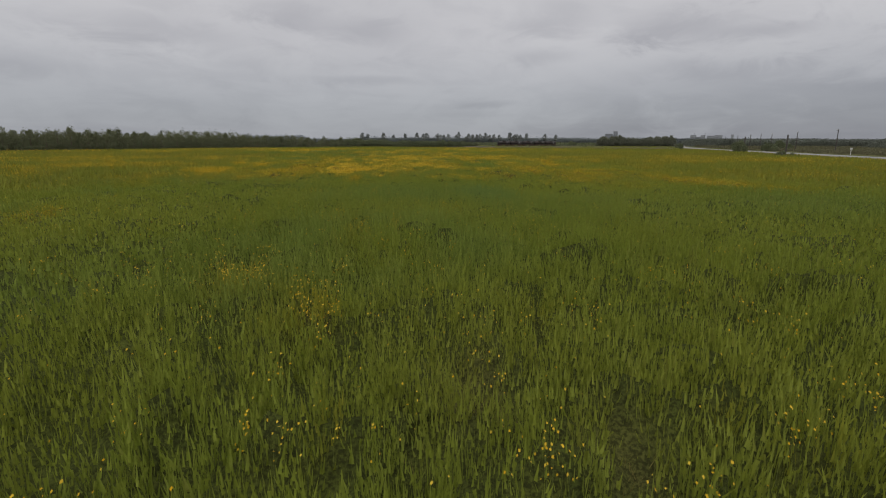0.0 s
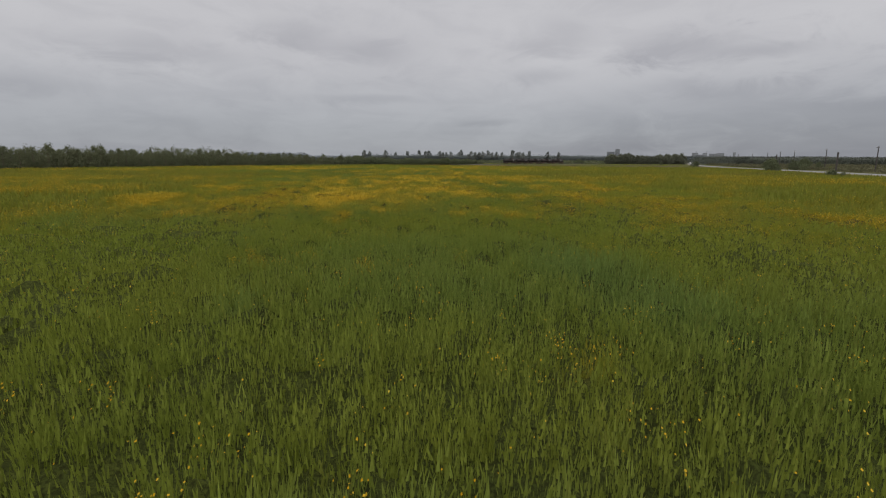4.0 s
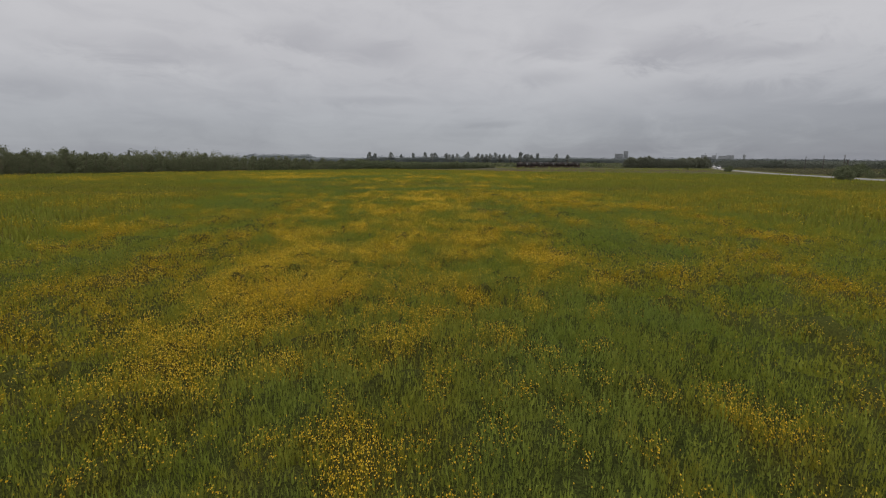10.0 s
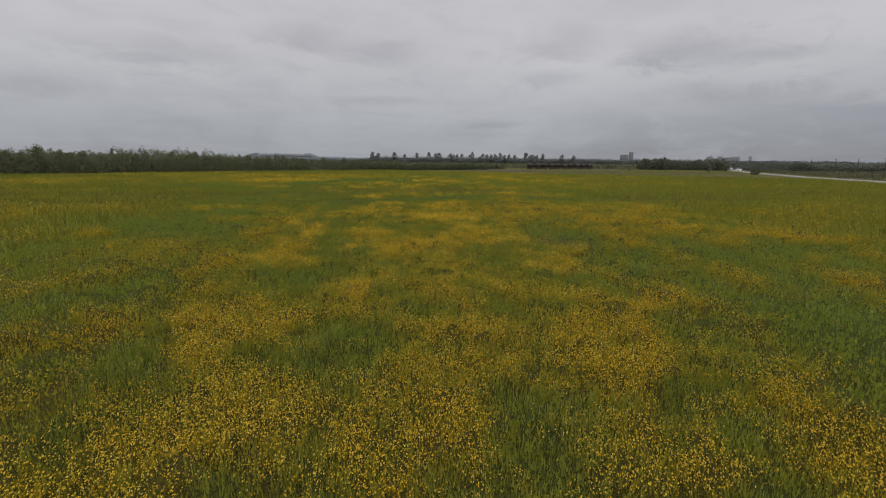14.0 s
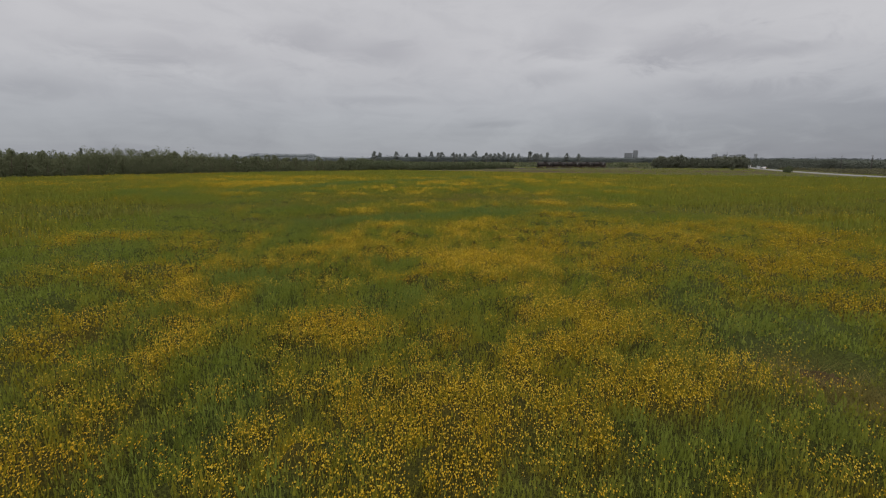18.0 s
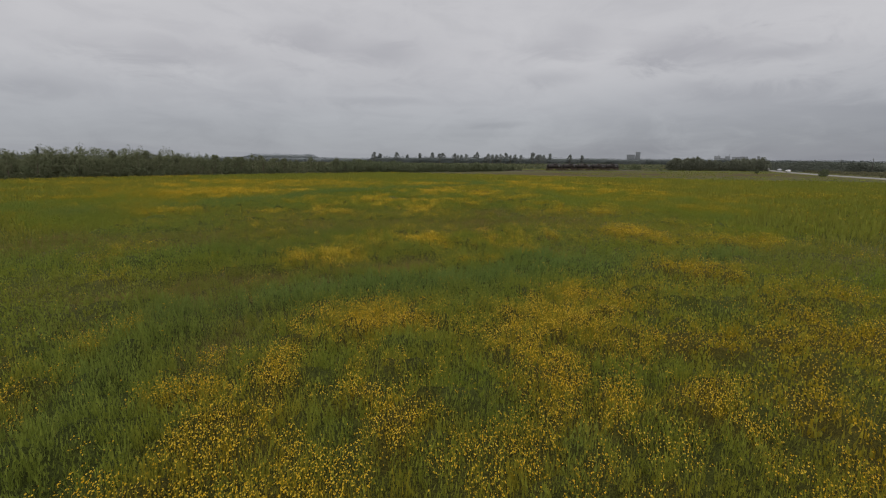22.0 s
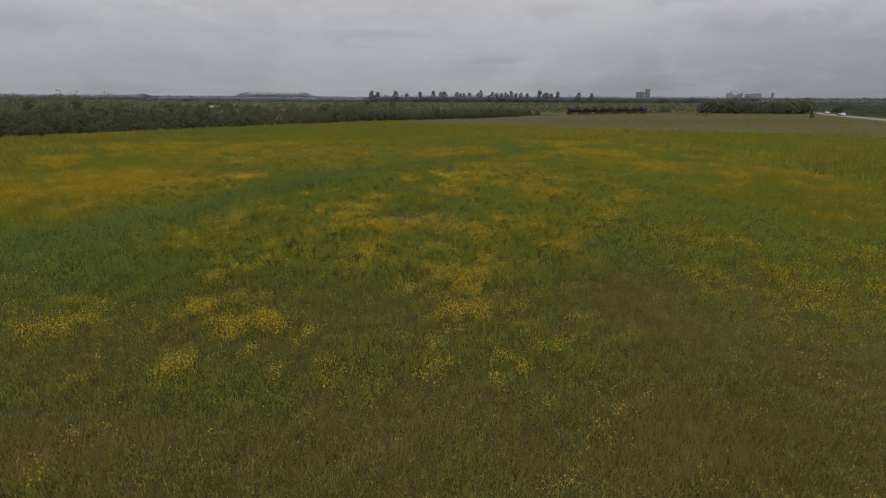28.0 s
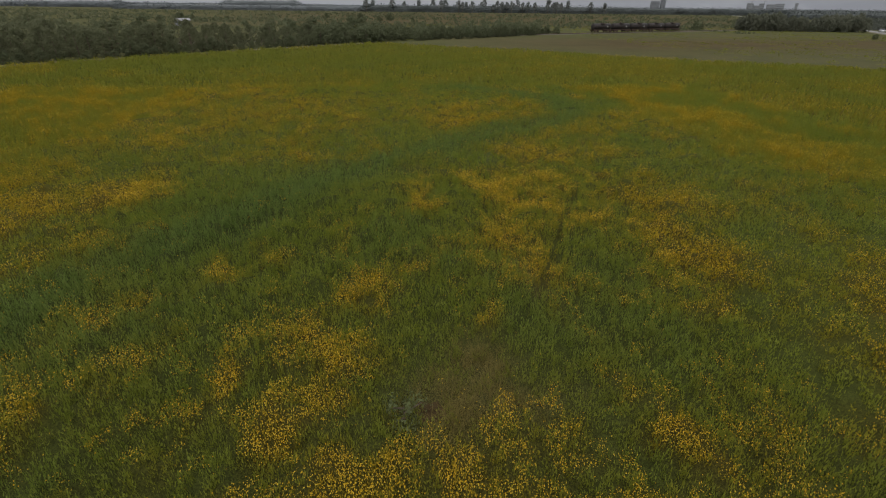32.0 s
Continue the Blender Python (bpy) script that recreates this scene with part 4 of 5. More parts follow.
def bloom_heads(name, zone, per_m2, size, corners, stems, label):
    """Flower heads, each a tilted disc on a thin stem."""
    x, y = scatter(*BOXES[zone], per_m2)
    keep = zone_of(x, y) == zone
    x, y = x[keep], y[keep]
    keep = in_field(x, y) > rng.random(len(x))
    x, y = x[keep], y[keep]
    bloom, dry, lush = covers(x, y)
    clump = noise2(x, y, 0.42, 61)
    few = np.interp(y, [155, 195], [1.0, 0.45]) if zone else 1.0
    tight = 0.62 * clump + 0.38 * noise2(x, y, 0.15, 62)
    heads = np.clip((tight - (0.72 - 0.66 * bloom)) / 0.15, 0, 1) * (0.32 + 0.60 * bloom)
    keep = rng.random(len(x)) < few * open_line(x, y) * np.clip(heads, 0.004, 0.9)
    x, y, lush = x[keep], y[keep], lush[keep]
    n = len(x)
    z = (0.54 + 0.26 * rough2(x, y, 1.5, 57) + 0.05 * lush + 0.2 * swell(x, y)) * rng.uniform(0.70, 1.10, n) + rise(x, y)
    r = size * rng.uniform(0.6, 1.25, n) * np.interp(y, [100, 140], [1.0, 1.12])
    up = np.stack([rng.normal(0, 0.6, n), rng.normal(-0.6, 0.6, n), np.ones(n)], 1)
    up /= np.linalg.norm(up, axis=1, keepdims=True)
    e1 = np.cross(up, np.array([0.3, 1.0, 0.1]))
    e1 /= np.linalg.norm(e1, axis=1, keepdims=True)
    e2 = np.cross(up, e1)
    turn = rng.uniform(0, 6.28, n)
    at = np.stack([x, y, z], 1)
    pts = []
    for k in range(corners):
        a = turn + 2 * np.pi * k / corners
        wob = r * rng.uniform(0.8, 1.15, n)
        pts.append(at + (np.cos(a) * wob)[:, None] * e1 + (np.sin(a) * wob * 1.5)[:, None] * e2)
    me = soup(name, np.stack(pts, 1), M_FLOWER, corners)
    ob = tagged(new(name, me), label, "wildflowers", kind="stuff")
    if not stems:
        return
    at, x, y = at[::8], x[::8], y[::8]
    n = len(x)
    w2 = np.stack([np.full(n, 0.004), np.zeros(n), np.zeros(n)], 1)
    foot = np.stack([x + rng.normal(0, 0.05, n), y + rng.normal(0, 0.05, n), rise(x, y) - 0.05], 1)
    st = new("stem", soup("stem", np.stack([foot - w2, foot + w2, at], 1), M_STEM, 3))
    st.parent = ob
    tagged(st, "thin green flower stems", kind="stuff")


M_STEM = leafy("flower_stem", (0.12, 0.15, 0.04), (0.16, 0.17, 0.05), (0.18, 0.18, 0.06), 0.3, 0.0)
FINE = [plume(15, 0.023, s, 0.062) for s in range(20)]
MIDS = [plume(9, 0.044, 30 + s, 0.095) for s in range(14)]
BROAD = [spire(4, 0.046, 60 + s, 0.26) for s in range(10)]
WIDE = [spire(4, 0.082, 90 + s, 0.45) for s in range(8)]
BOXES = [(-8, 16, 1.5, 156), (-34, 44, -3, 192), (-62, 84, -4, 236), (-130, 150, -6, 290)]
undergrowth("undergrowth", "low green leaves, darkened in colour for the shade between the weeds")
grow("tall_weeds", 0, 78, FINE, 1.0, 0.66, 0.92, "feathery green weeds standing waist high in the field")
grow("tall_weeds", 1, 26, MIDS, 1.15, 0.85, 0.5, "feathery green weeds standing waist high in the field")
grow("tall_weeds", 2, 3.8, BROAD, 1.2, 0.60, 0.4, "green weeds of the outer field in a thick stand")
grow("tall_weeds", 3, 1.3, WIDE, 1.2, 0.52, 0.2, "green weeds at the far edge of the field")

bloom_heads("yellow_wildflowers", 0, 760, 0.0094, 4, True, "small yellow wildflowers nodding over the green weeds")
bloom_heads("yellow_wildflowers", 1, 280, 0.0128, 3, False, "small yellow wildflowers nodding over the green weeds")
bloom_heads("yellow_wildflowers", 2, 20, 0.026, 3, False, "drifts of yellow wildflowers in the outer field")
bloom_heads("yellow_wildflowers", 3, 1.6, 0.06, 3, False, "drifts of yellow wildflowers at the far edge of the field")


def dry_tufts(name, region, per_m2, label):
    x, y = scatter(*region, per_m2)
    _, dry, _ = covers(x, y)
    keep = (dry * 1.3 > rng.random(len(x))) & (in_field(x, y) > 0.5) & (open_line(x, y) > rng.random(len(x)))
    x, y = x[keep], y[keep]
    r = np.random.default_rng(5)
    kinds = []
    for k in range(10):
        tris = []
        for b in range(9):
            a, t = r.uniform(0, 6.28), r.uniform(0.08, 0.42)
            foot = np.array([r.normal(0, 0.04), r.normal(0, 0.04), 0])
            side = np.array([-math.sin(a), math.cos(a), 0]) * 0.0085
            tris.append([foot - side, foot + side, foot + [math.cos(a) * t, math.sin(a) * t, r.uniform(0.7, 1.1)]])
        kinds.append(np.array(tris))
    co = place_copies(kinds, x, y, rng.uniform(0.20, 0.46, len(x)), np.full(len(x), 1.0), 0.25)
    tagged(new(name, soup(name, co, M_DRYGRASS)), label, "grass", kind="stuff")


dry_tufts("dry_grass", (-16, 24, -2, 160), 140, "thin straw-coloured grass between the green weeds")


def rough_grass(name, n, label):
    """Knee-high grass in loose tussocks between the field, the railway and the road."""
    x, y = rng.uniform(-10, 300, n), rng.uniform(190, 420, n)
    keep = (in_field(x, y) < 0.5) & (np.abs(x - road_x(y)) > 7) & (rough2(x, y, 12.0, 71) > 0.47) & (y > np.interp(x, [0, 32, 72], [272, 292, 323]) * (x < 74))
    x, y = x[keep], y[keep]
    co = place_copies(WIDE, x, y, rng.uniform(0.15, 0.35, len(x)), np.full(len(x), 1.3), 0.2)
    k = co.shape[1]
    zero, sere = np.zeros(len(x) * k), np.repeat(np.clip(rng.normal(0.18, 0.2, len(x)) + 0.4 * (rough2(x, y, 30.0, 72) - 0.5), 0, 0.9), k)
    tagged(new(name, soup(name, co, M_WEED, 3, {"lush": zero, "sere": sere, "gold": zero})), label, "grass", kind="stuff")


rough_grass("rough_grass", 16000, "olive and straw-coloured rough grass around the railway")


# ---- trees ----
def leaf_cloud(r, centres, radii, per, size):
    """Loose leaves round the given centres, thinner towards the rim."""
    out = []
    for c, rad in zip(centres, radii):
        d = r.normal(0, 1, (per, 3))
        d /= np.linalg.norm(d, axis=1, keepdims=True)
        at = np.array(c) + d * np.array(rad) * (r.uniform(0.35, 1.05, (per, 1)))
        face = d * np.array([1, 1, 0.45]) + np.array([0, 0, 0.15]) + r.normal(0, 0.2, (per, 3))
        a = np.cross(face, r.normal(0, 1, (per, 3)))
        a /= np.linalg.norm(a, axis=1, keepdims=True)
        b = np.cross(face, a)
        b /= np.linalg.norm(b, axis=1, keepdims=True)
        s = size * r.uniform(0.6, 1.3, (per, 1))
        out.append(np.stack([at - a * s, at + a * s * 0.8 + b * s * 0.3, at + b * s * 1.2], 1))
    return np.concatenate(out)


def tree(name, height, width, seed, mat, label, clumps=16, per=46, size=0.28, low=0.18, category="tree", top=1.0):
    """A broad-leaved tree: tapered trunk, limbs, and a crown of leaf clumps with gaps."""
    r = np.random.default_rng(seed)
    root = new(name)
    bm = bmesh.new()
    bend = Vector((r.normal(0, 0.04), r.normal(0, 0.04), 0)) * height
    mid, tip = Vector((0, 0, height * 0.4)) + bend * 0.5, Vector((0, 0, height * 0.85)) + bend
    rod(bm, (0, 0, -0.2), mid, 0.035 * height / 1.6, 0.022 * height / 1.6, 6)
    rod(bm, mid, tip, 0.022 * height / 1.6, 0.006 * height, 5)
    centres, radii = [], []
    for k in range(clumps):
        h = low + (0.93 - low) * (k + 0.5) / clumps
        reach = width / 2 * math.sin(math.pi * min(1.0, (h - low * 0.5) / (1.02 - low * 0.5)) ** 0.75) * r.uniform(0.35, 0.95) * top
        a = k * 2.4 + r.uniform(-0.6, 0.6)
        c = Vector((math.cos(a) * reach, math.sin(a) * reach, h * height)) + bend * h
        centres.append(c)
        q = r.uniform(0.13, 0.24) * width
        radii.append((q, q, q * r.uniform(0.6, 0.95)))
        if k % 4 == 0:
            rod(bm, (bend.x * h * 0.7, bend.y * h * 0.7, h * height * 0.75), c, 0.03, 0.012, 4)
    part("trunk", bm, M_BARK, root)
    crown = new("crown", soup("crown", leaf_cloud(r, centres, radii, per, size), mat))
    crown.parent = root
    return tagged(root, label, category)


def pine(name, height, seed, label):
    """An old pine: a bare trunk under a ragged flat-topped crown."""
    r = np.random.default_rng(seed)
    root = new(name)
    bm = bmesh.new()
    rod(bm, (0, 0, -0.3), (0, 0, height * 0.92), 0.42, 0.14, 7)
    centres, radii = [], []
    spread = r.uniform(0.75, 1.25)
    for k in range(16):
        h = 0.40 + 0.55 * (k / 15)
        a, reach = k * 2.4, height * 0.25 * spread * r.uniform(0.3, 1.0) * (0.15 + 0.85 * math.sin(math.pi * ((h - 0.34) / 0.66) ** 0.75))
        c = Vector((math.cos(a) * reach, math.sin(a) * reach, h * height))
        rod(bm, (0, 0, h * height - 0.8), c, 0.09, 0.03, 4)
        centres.append(c)
        q = height * r.uniform(0.06, 0.105)
        radii.append((q, q, q * 0.75))
    part("trunk", bm, M_BARK, root)
    crown = new("crown", soup("crown", leaf_cloud(r, centres, radii, 60, 0.9), M_HAZED_PINE))
    crown.parent = root
    return tagged(root, label, "pine tree")


def spruce(name, height, width, seed, label, mat):
    """A pointed conifer, its boughs in tiers."""
    r = np.random.default_rng(seed)
    root = new(name)
    part("trunk", rod(bmesh.new(), (0, 0, -0.2), (0, 0, height * 0.97), 0.14, 0.02, 7), M_BARK, root)
    centres, radii = [], []
    for k in range(26):
        h = 0.10 + 0.88 * k / 26
        reach = width / 2 * (1.02 - h) * r.uniform(0.5, 0.9)
        a = k * 2.4
        centres.append((math.cos(a) * reach, math.sin(a) * reach, h * height))
        q = max(0.16, width * 0.26 * (1.08 - h))
        radii.append((q, q, q * 0.7))
    crown = new("crown", soup("crown", leaf_cloud(r, centres, radii, 34, 0.24), mat))
    crown.parent = root
    return tagged(root, label, "conifer")


def along(points, s):
    """The point and left-hand normal at distance s along a line."""
    for (ax, ay), (bx, by) in zip(points, points[1:]):
        ln = math.hypot(bx - ax, by - ay)
        if s <= ln or (bx, by) == points[-1]:
            k = s / ln
            return ax + (bx - ax) * k, ay + (by - ay) * k, -(by - ay) / ln, (bx - ax) / ln
        s -= ln


def set_at(kinds, x, y, scale, grp, label=""):
    """A copy of one of the kinds, turned and scaled, standing on the ground."""
    ob = copy_thing(kinds[int(rng.integers(len(kinds)))], pose(x, y, 0, 0, 0, float(rng.uniform(0, 360))) @ Matrix.Diagonal((scale, scale, scale * float(rng.uniform(0.88, 1.12)), 1)))
    return tagged(ob, label, group=grp)


def retire(kinds):
    """Drop the first ones, once they have been copied."""
    for ob in kinds:
        for o in (*ob.children_recursive, ob):
            bpy.data.objects.remove(o)


WOOD = [tree("tree", 5.2 + 0.25 * k, 4.8, 100 + k, M_TREE, "bushy green deciduous tree at the edge of a low wood", clumps=20, per=56, size=0.21, low=0.03) for k in range(7)]
SCRUB = [tree("shrub", 3.0, 4.2, 140 + k, M_SHRUB, "grey-green rounded shrub in a hedge of scrub", clumps=15, per=58, size=0.21, low=0.04, category="shrub") for k in range(5)]

run = sum(math.hypot(b[0] - a[0], b[1] - a[1]) for a, b in zip(WOOD_EDGE[:6], WOOD_EDGE[1:6]))
back = []
for row in range(7):
    s = float(rng.uniform(0, 3))
    while s < run:
        x, y, nx, ny = along(WOOD_EDGE[:6], s)
        off = 2.2 + row * 4.2 + float(rng.normal(0, 1.0))
        thin_end = max(0.0, (s - run + 62) / 62)
        if thin_end > (1.1, 1.1, 0.85, 0.5, 0.32, 0.2, 0.1)[row]:
            s += float(rng.uniform(3.2, 5.2))
            continue
        size = 0.84 + 0.045 * row + float(rng.uniform(-0.09, 0.09)) + 0.16 * (float(noise2(s, row * 3.0, 11.0, 91)) - 0.5) - 0.34 * thin_end
        if row < 3:
            set_at(WOOD, x + nx * off, y + ny * off, max(0.5, size), "trees of the wood beside the field")
        else:
            src = WOOD[int(rng.integers(len(WOOD)))].children
            src = [c.data for c in src if c.name.startswith("crown")][0]
            co = np.empty(len(src.vertices) * 3, np.float32)
            src.vertices.foreach_get("co", co)
            co = co.reshape(-1, 9)[::3]
            a = float(rng.uniform(0, 6.28))
            turn = np.array([[math.cos(a), -math.sin(a), 0], [math.sin(a), math.cos(a), 0], [0, 0, 1]])
            back.append((co.reshape(-1, 3) @ turn.T) * max(0.5, size) + np.array([x + nx * off, y + ny * off, 0]))
        s += float(rng.uniform(2.7, 4.3))
tagged(new("wood_interior", soup("wood_interior", np.concatenate(back), M_TREE)), "close-grown green trees inside the low wood", "woods", kind="stuff")
s = 0.0
while s < run:
    x, y, nx, ny = along(WOOD_EDGE[:6], s)
    set_at(SCRUB, x + nx * 0.6, y + ny * 0.6, float(rng.uniform(0.4, 0.85)), "scrub at the foot of the wood")
    s += float(rng.uniform(1.8, 4.2))
belt = [(-8, 262), (0, 268), (32, 289), (72, 320)]
run2 = sum(math.hypot(b[0] - a[0], b[1] - a[1]) for a, b in zip(belt, belt[1:]))
for row in range(4):
    s = float(rng.uniform(0, 3))
    while s < run2:
        x, y, nx, ny = along(belt, s)
        off = 1.5 + row * 3.6 + float(rng.normal(0, 0.8))
        near_end = s / run2
        set_at(SCRUB, x + nx * off, y + ny * off, (1.25 - 0.35 * near_end) * float(rng.uniform(0.7, 1.15)), "shrubs of the scrub belt")
        s += float(rng.uniform(2.4, 4.4))
for k in range(26):
    x, y = float(rng.uniform(-150, 30)), float(rng.uniform(300, 520))
    set_at(SCRUB, x, y, float(rng.uniform(0.8, 1.7)), "scattered bushes in the meadow")
# single bushes by the road and in the meadow
for x, y, size in ((94.6, 106.6, 0.5), (92.6, 105.4, 0.42), (96.6, 106.2, 0.36), (113, 143, 1.15), (116, 146, 1.1), (111, 140.5, 0.85), (118.5, 149, 0.95), (114.5, 144, 0.95), (163, 248, 0.7), (167, 251, 0.8), (165, 249.5, 0.65), (169, 253, 0.55),
                   (154, 366, 1.2), (158, 368, 0.9), (173.8, 292.5, 0.55), (79, 68, 0.5), (148, 172, 0.9), (152, 176, 1.1), (156, 170, 0.8), (145, 165, 0.7), (172, 192, 1.2), (177, 198, 1.3), (182, 203, 1.2), (187, 207, 1.0)):
    set_at(SCRUB, x, y, size, "bushes near the road")
retire(SCRUB)

GROVE = [tree("tree", 6.2, 5.0, 170 + k, M_GROVE, "dense dark green tree in a small grove", clumps=22, per=40, size=0.34, low=0.02) for k in range(4)]
for k in range(60):
    u, v = (k % 15 + float(rng.uniform(0.1, 0.9))) / 15, (k // 15 + float(rng.uniform(0, 1))) / 4
    x, y = 173 + 56 * u + 4 * v, 357 - 9 * u + 14 * v
    set_at(GROVE, x, y, float(rng.uniform(0.95, 1.25)) * (0.9 + 0.12 * math.sin(u * 9)), "trees of the grove")
retire(GROVE)
for x, y, size in ((-36, 236, 0.98), (-92, 207, 1.12), (-64, 224, 1.04), (-20, 262, 0.85), (-12, 268, 0.8)):
    set_at(WOOD, x, y, size, "trees of the wood beside the field")
retire(WOOD)
# shares the needle colour that has skyline haze painted in
fir = spruce("spruce", 7.4, 2.6, 5, "dark pointed conifer rising over the low wood", M_HAZED_PINE)
fir.matrix_basis = pose(-80, 221, 0)

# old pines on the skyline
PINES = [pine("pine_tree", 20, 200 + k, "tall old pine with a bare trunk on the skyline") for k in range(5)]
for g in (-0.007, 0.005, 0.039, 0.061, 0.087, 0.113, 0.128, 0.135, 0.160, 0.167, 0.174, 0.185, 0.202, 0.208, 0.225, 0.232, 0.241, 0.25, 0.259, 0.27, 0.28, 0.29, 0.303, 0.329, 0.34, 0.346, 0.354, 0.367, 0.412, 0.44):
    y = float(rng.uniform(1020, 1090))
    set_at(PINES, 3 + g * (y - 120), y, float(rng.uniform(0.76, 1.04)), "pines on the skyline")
retire(PINES)


def far_wood(name, ends, depth, height, n, label, size=2.4, mat=None):
    """A far wood as one mass: a closed bumpy canopy with leaf clumps standing out of it."""
    (ax, ay), (bx, by) = ends
    ln = math.hypot(bx - ax, by - ay)
    seed = int(abs(ax)) % 17

    def top(u, v):
        ends_down = np.clip(np.minimum(u, 1 - u) * ln / (height * 1.6), 0, 1) ** 0.5
        return ends_down * height * (0.66 + 0.26 * rough2(u * ln, v * depth, height * 5, seed) + 0.22 * rough2(u * ln, v * depth, height * 0.9, 3))

    def spot(u, v, z):
        return np.stack([ax + (bx - ax) * u - (by - ay) / ln * v * depth, ay + (by - ay) * u + (bx - ax) / ln * v * depth, z], -1)

    cols = max(8, int(ln / (height * 0.35)))
    u = np.linspace(0, 1, cols)
    prof = [(0.02, -0.02), (0.035, 0.45), (0.075, 0.80), (0.2, 0.95), (0.5, 1.0), (0.9, 0.9), (1.0, 0.0)]
    rows = np.stack([spot(u, np.full(cols, v) + 0.03 * (noise2(u * ln, 0 * u, height, 8 + k) - 0.5), top(u, v + 0 * u) * f) for k, (v, f) in enumerate(prof)])
    quads = np.stack([rows[:-1, :-1], rows[:-1, 1:], rows[1:, 1:], rows[1:, :-1]], 2).reshape(-1, 4, 3)
    hull = np.concatenate([quads[:, [0, 1, 2]], quads[:, [0, 2, 3]]])
    hull[..., 2] *= 0.86
    uu, vv, h = rng.uniform(0, 1, n), rng.uniform(0, 0.5, n), rng.uniform(0.1, 1.04, n)
    vv = np.where(h < 0.9, 0.055 * h * h - rng.uniform(0.0, 1.0, n) * min(0.03, 0.25 * height / depth), vv)
    cap = rng.random(n) < min(0.35, 3.0 * depth / (ln + 2 * depth))
    end = rng.uniform(0, min(0.5, height * 2.2 / ln), n)
    uu = np.where(cap, np.where(rng.random(n) < 0.5, end, 1 - end), uu)
    vv, h = np.where(cap, rng.uniform(0, 0.95, n), vv), np.where(cap, rng.uniform(0.75, 1.06, n), h)
    at = spot(uu, vv, top(uu, vv) * h)
    a, b = rng.normal(0, 1, (2, n, 3)) * size * 0.5
    a[:, 2] *= 0.7
    b[:, 2] *= 0.7
    co = np.stack([at - a, at + a * 0.6 + b * 0.4, at + b], 1)
    co[..., 2] = np.maximum(co[..., 2], -0.2)
    tagged(new(name, soup(name, np.concatenate([hull, co]), mat or M_HAZED_FARWOOD)), label, "woods", kind="stuff")


# the palest woods here carry the most haze in their leaf colour
far_wood("far_woods", ((-420, 1100), (10, 1075)), 60, 10, 6000, "hazy low woods along the skyline", 1.8, M_HAZED_HORIZON)
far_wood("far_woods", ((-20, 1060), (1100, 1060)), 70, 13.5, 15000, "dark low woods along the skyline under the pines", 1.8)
far_wood("far_woods", ((-3600, 2500), (4200, 2500)), 120, 16, 12000, "haze-tinted woods on the horizon", 5.0, M_HAZED_HORIZON)
far_wood("far_woods", ((-372, 1500), (-150, 1500)), 60, 21, 3500, "flat-topped plantation far across the meadow", 2.0, M_HAZED_HORIZON)
far_wood("far_woods", ((-1500, 1250), (-520, 1400)), 70, 14, 7000, "haze-tinted woods far beyond the meadow", 2.6, M_HAZED_HORIZON)
far_wood("far_woods", ((430, 660), (1000, 560)), 60, 8.5, 9000, "woods beyond the road", 1.5)
far_wood("far_woods", ((225, 300), (520, 250)), 40, 5.6, 33000, "low green woods beyond the road", 0.75, M_ROADWOOD)
far_wood("far_woods", ((225, 190), (420, 60)), 40, 5.6, 27000, "low green woods beyond the road", 0.75, M_ROADWOOD)
far_wood("far_woods", ((262, 374), (430, 335)), 40, 5.8, 21000, "low green woods beyond the road", 0.75, M_ROADWOOD)
far_wood("far_woods", ((620, 900), (1500, 760)), 60, 10, 8000, "woods beyond the road", 2.0)


def meadow_scrub(name, n, label):
    """Low bushes and coarse tussocks scattered in drifts over the meadow behind the railway."""
    y = 330 + 680 * rng.random(n) ** 1.5
    x = rng.uniform(-0.75, 0.75, n) * y + 40
    keep = (rough2(x, y * 2.5, 60.0, 81) > 0.45) & (np.abs(x - road_x(y)) > 14) & (np.hypot(x - 110, (y - 337) * 1.5) > 40) & ~((np.abs(x - 200) < 45) & (np.abs(y - 358) < 24))
    x, y = x[keep], y[keep]
    r = np.random.default_rng(82)
    out = []
    for cx, cy in zip(x, y):
        q = float(r.uniform(0.35, 1.1) + 1.0 * (r.random() < 0.2))
        out.append(leaf_cloud(r, [(cx, cy, q * 0.45)], [(q * 1.6, q * 1.3, q * 0.6)], 9, 0.5 * q))
    tagged(new(name, soup(name, np.concatenate(out), M_SHRUB)), label, "scrub", kind="stuff")


meadow_scrub("meadow_scrub", 16000, "low olive scrub in drifts over the flat meadow")


def roadside_scrub(name, n, label):
    """Brown-green brush over the rough ground on the far side of the road."""
    r = np.random.default_rng(83)
    out = []
    for k in range(n):
        cy = float(r.uniform(60, 350))
        cx = float(road_x(cy)) + 12 + 110 * float(r.random()) ** 1.3
        if float(rough2(cx, cy, 18.0, 84)) < 0.40:
            continue
        q = float(r.uniform(0.5, 1.3))
        out.append(leaf_cloud(r, [(cx, cy, q * 0.5)], [(q * 1.7, q * 1.7, q * 0.62)], 26, 0.34 * q))
    tagged(new(name, soup(name, np.concatenate(out), M_BRUSH)), label, "scrub", kind="stuff")


roadside_scrub("roadside_scrub", 2300, "brown-green brush over rough ground across the road")

# ---- the row of tank wagons ----
M_TANK = worn("black_tank_paint", (0.022, 0.020, 0.020), (0.045, 0.036, 0.032), 0.9, 0.6, 30.0)
M_IRON = worn("rusty_iron", (0.05, 0.035, 0.028), (0.085, 0.055, 0.04), 2.0, 0.8, 40.0)
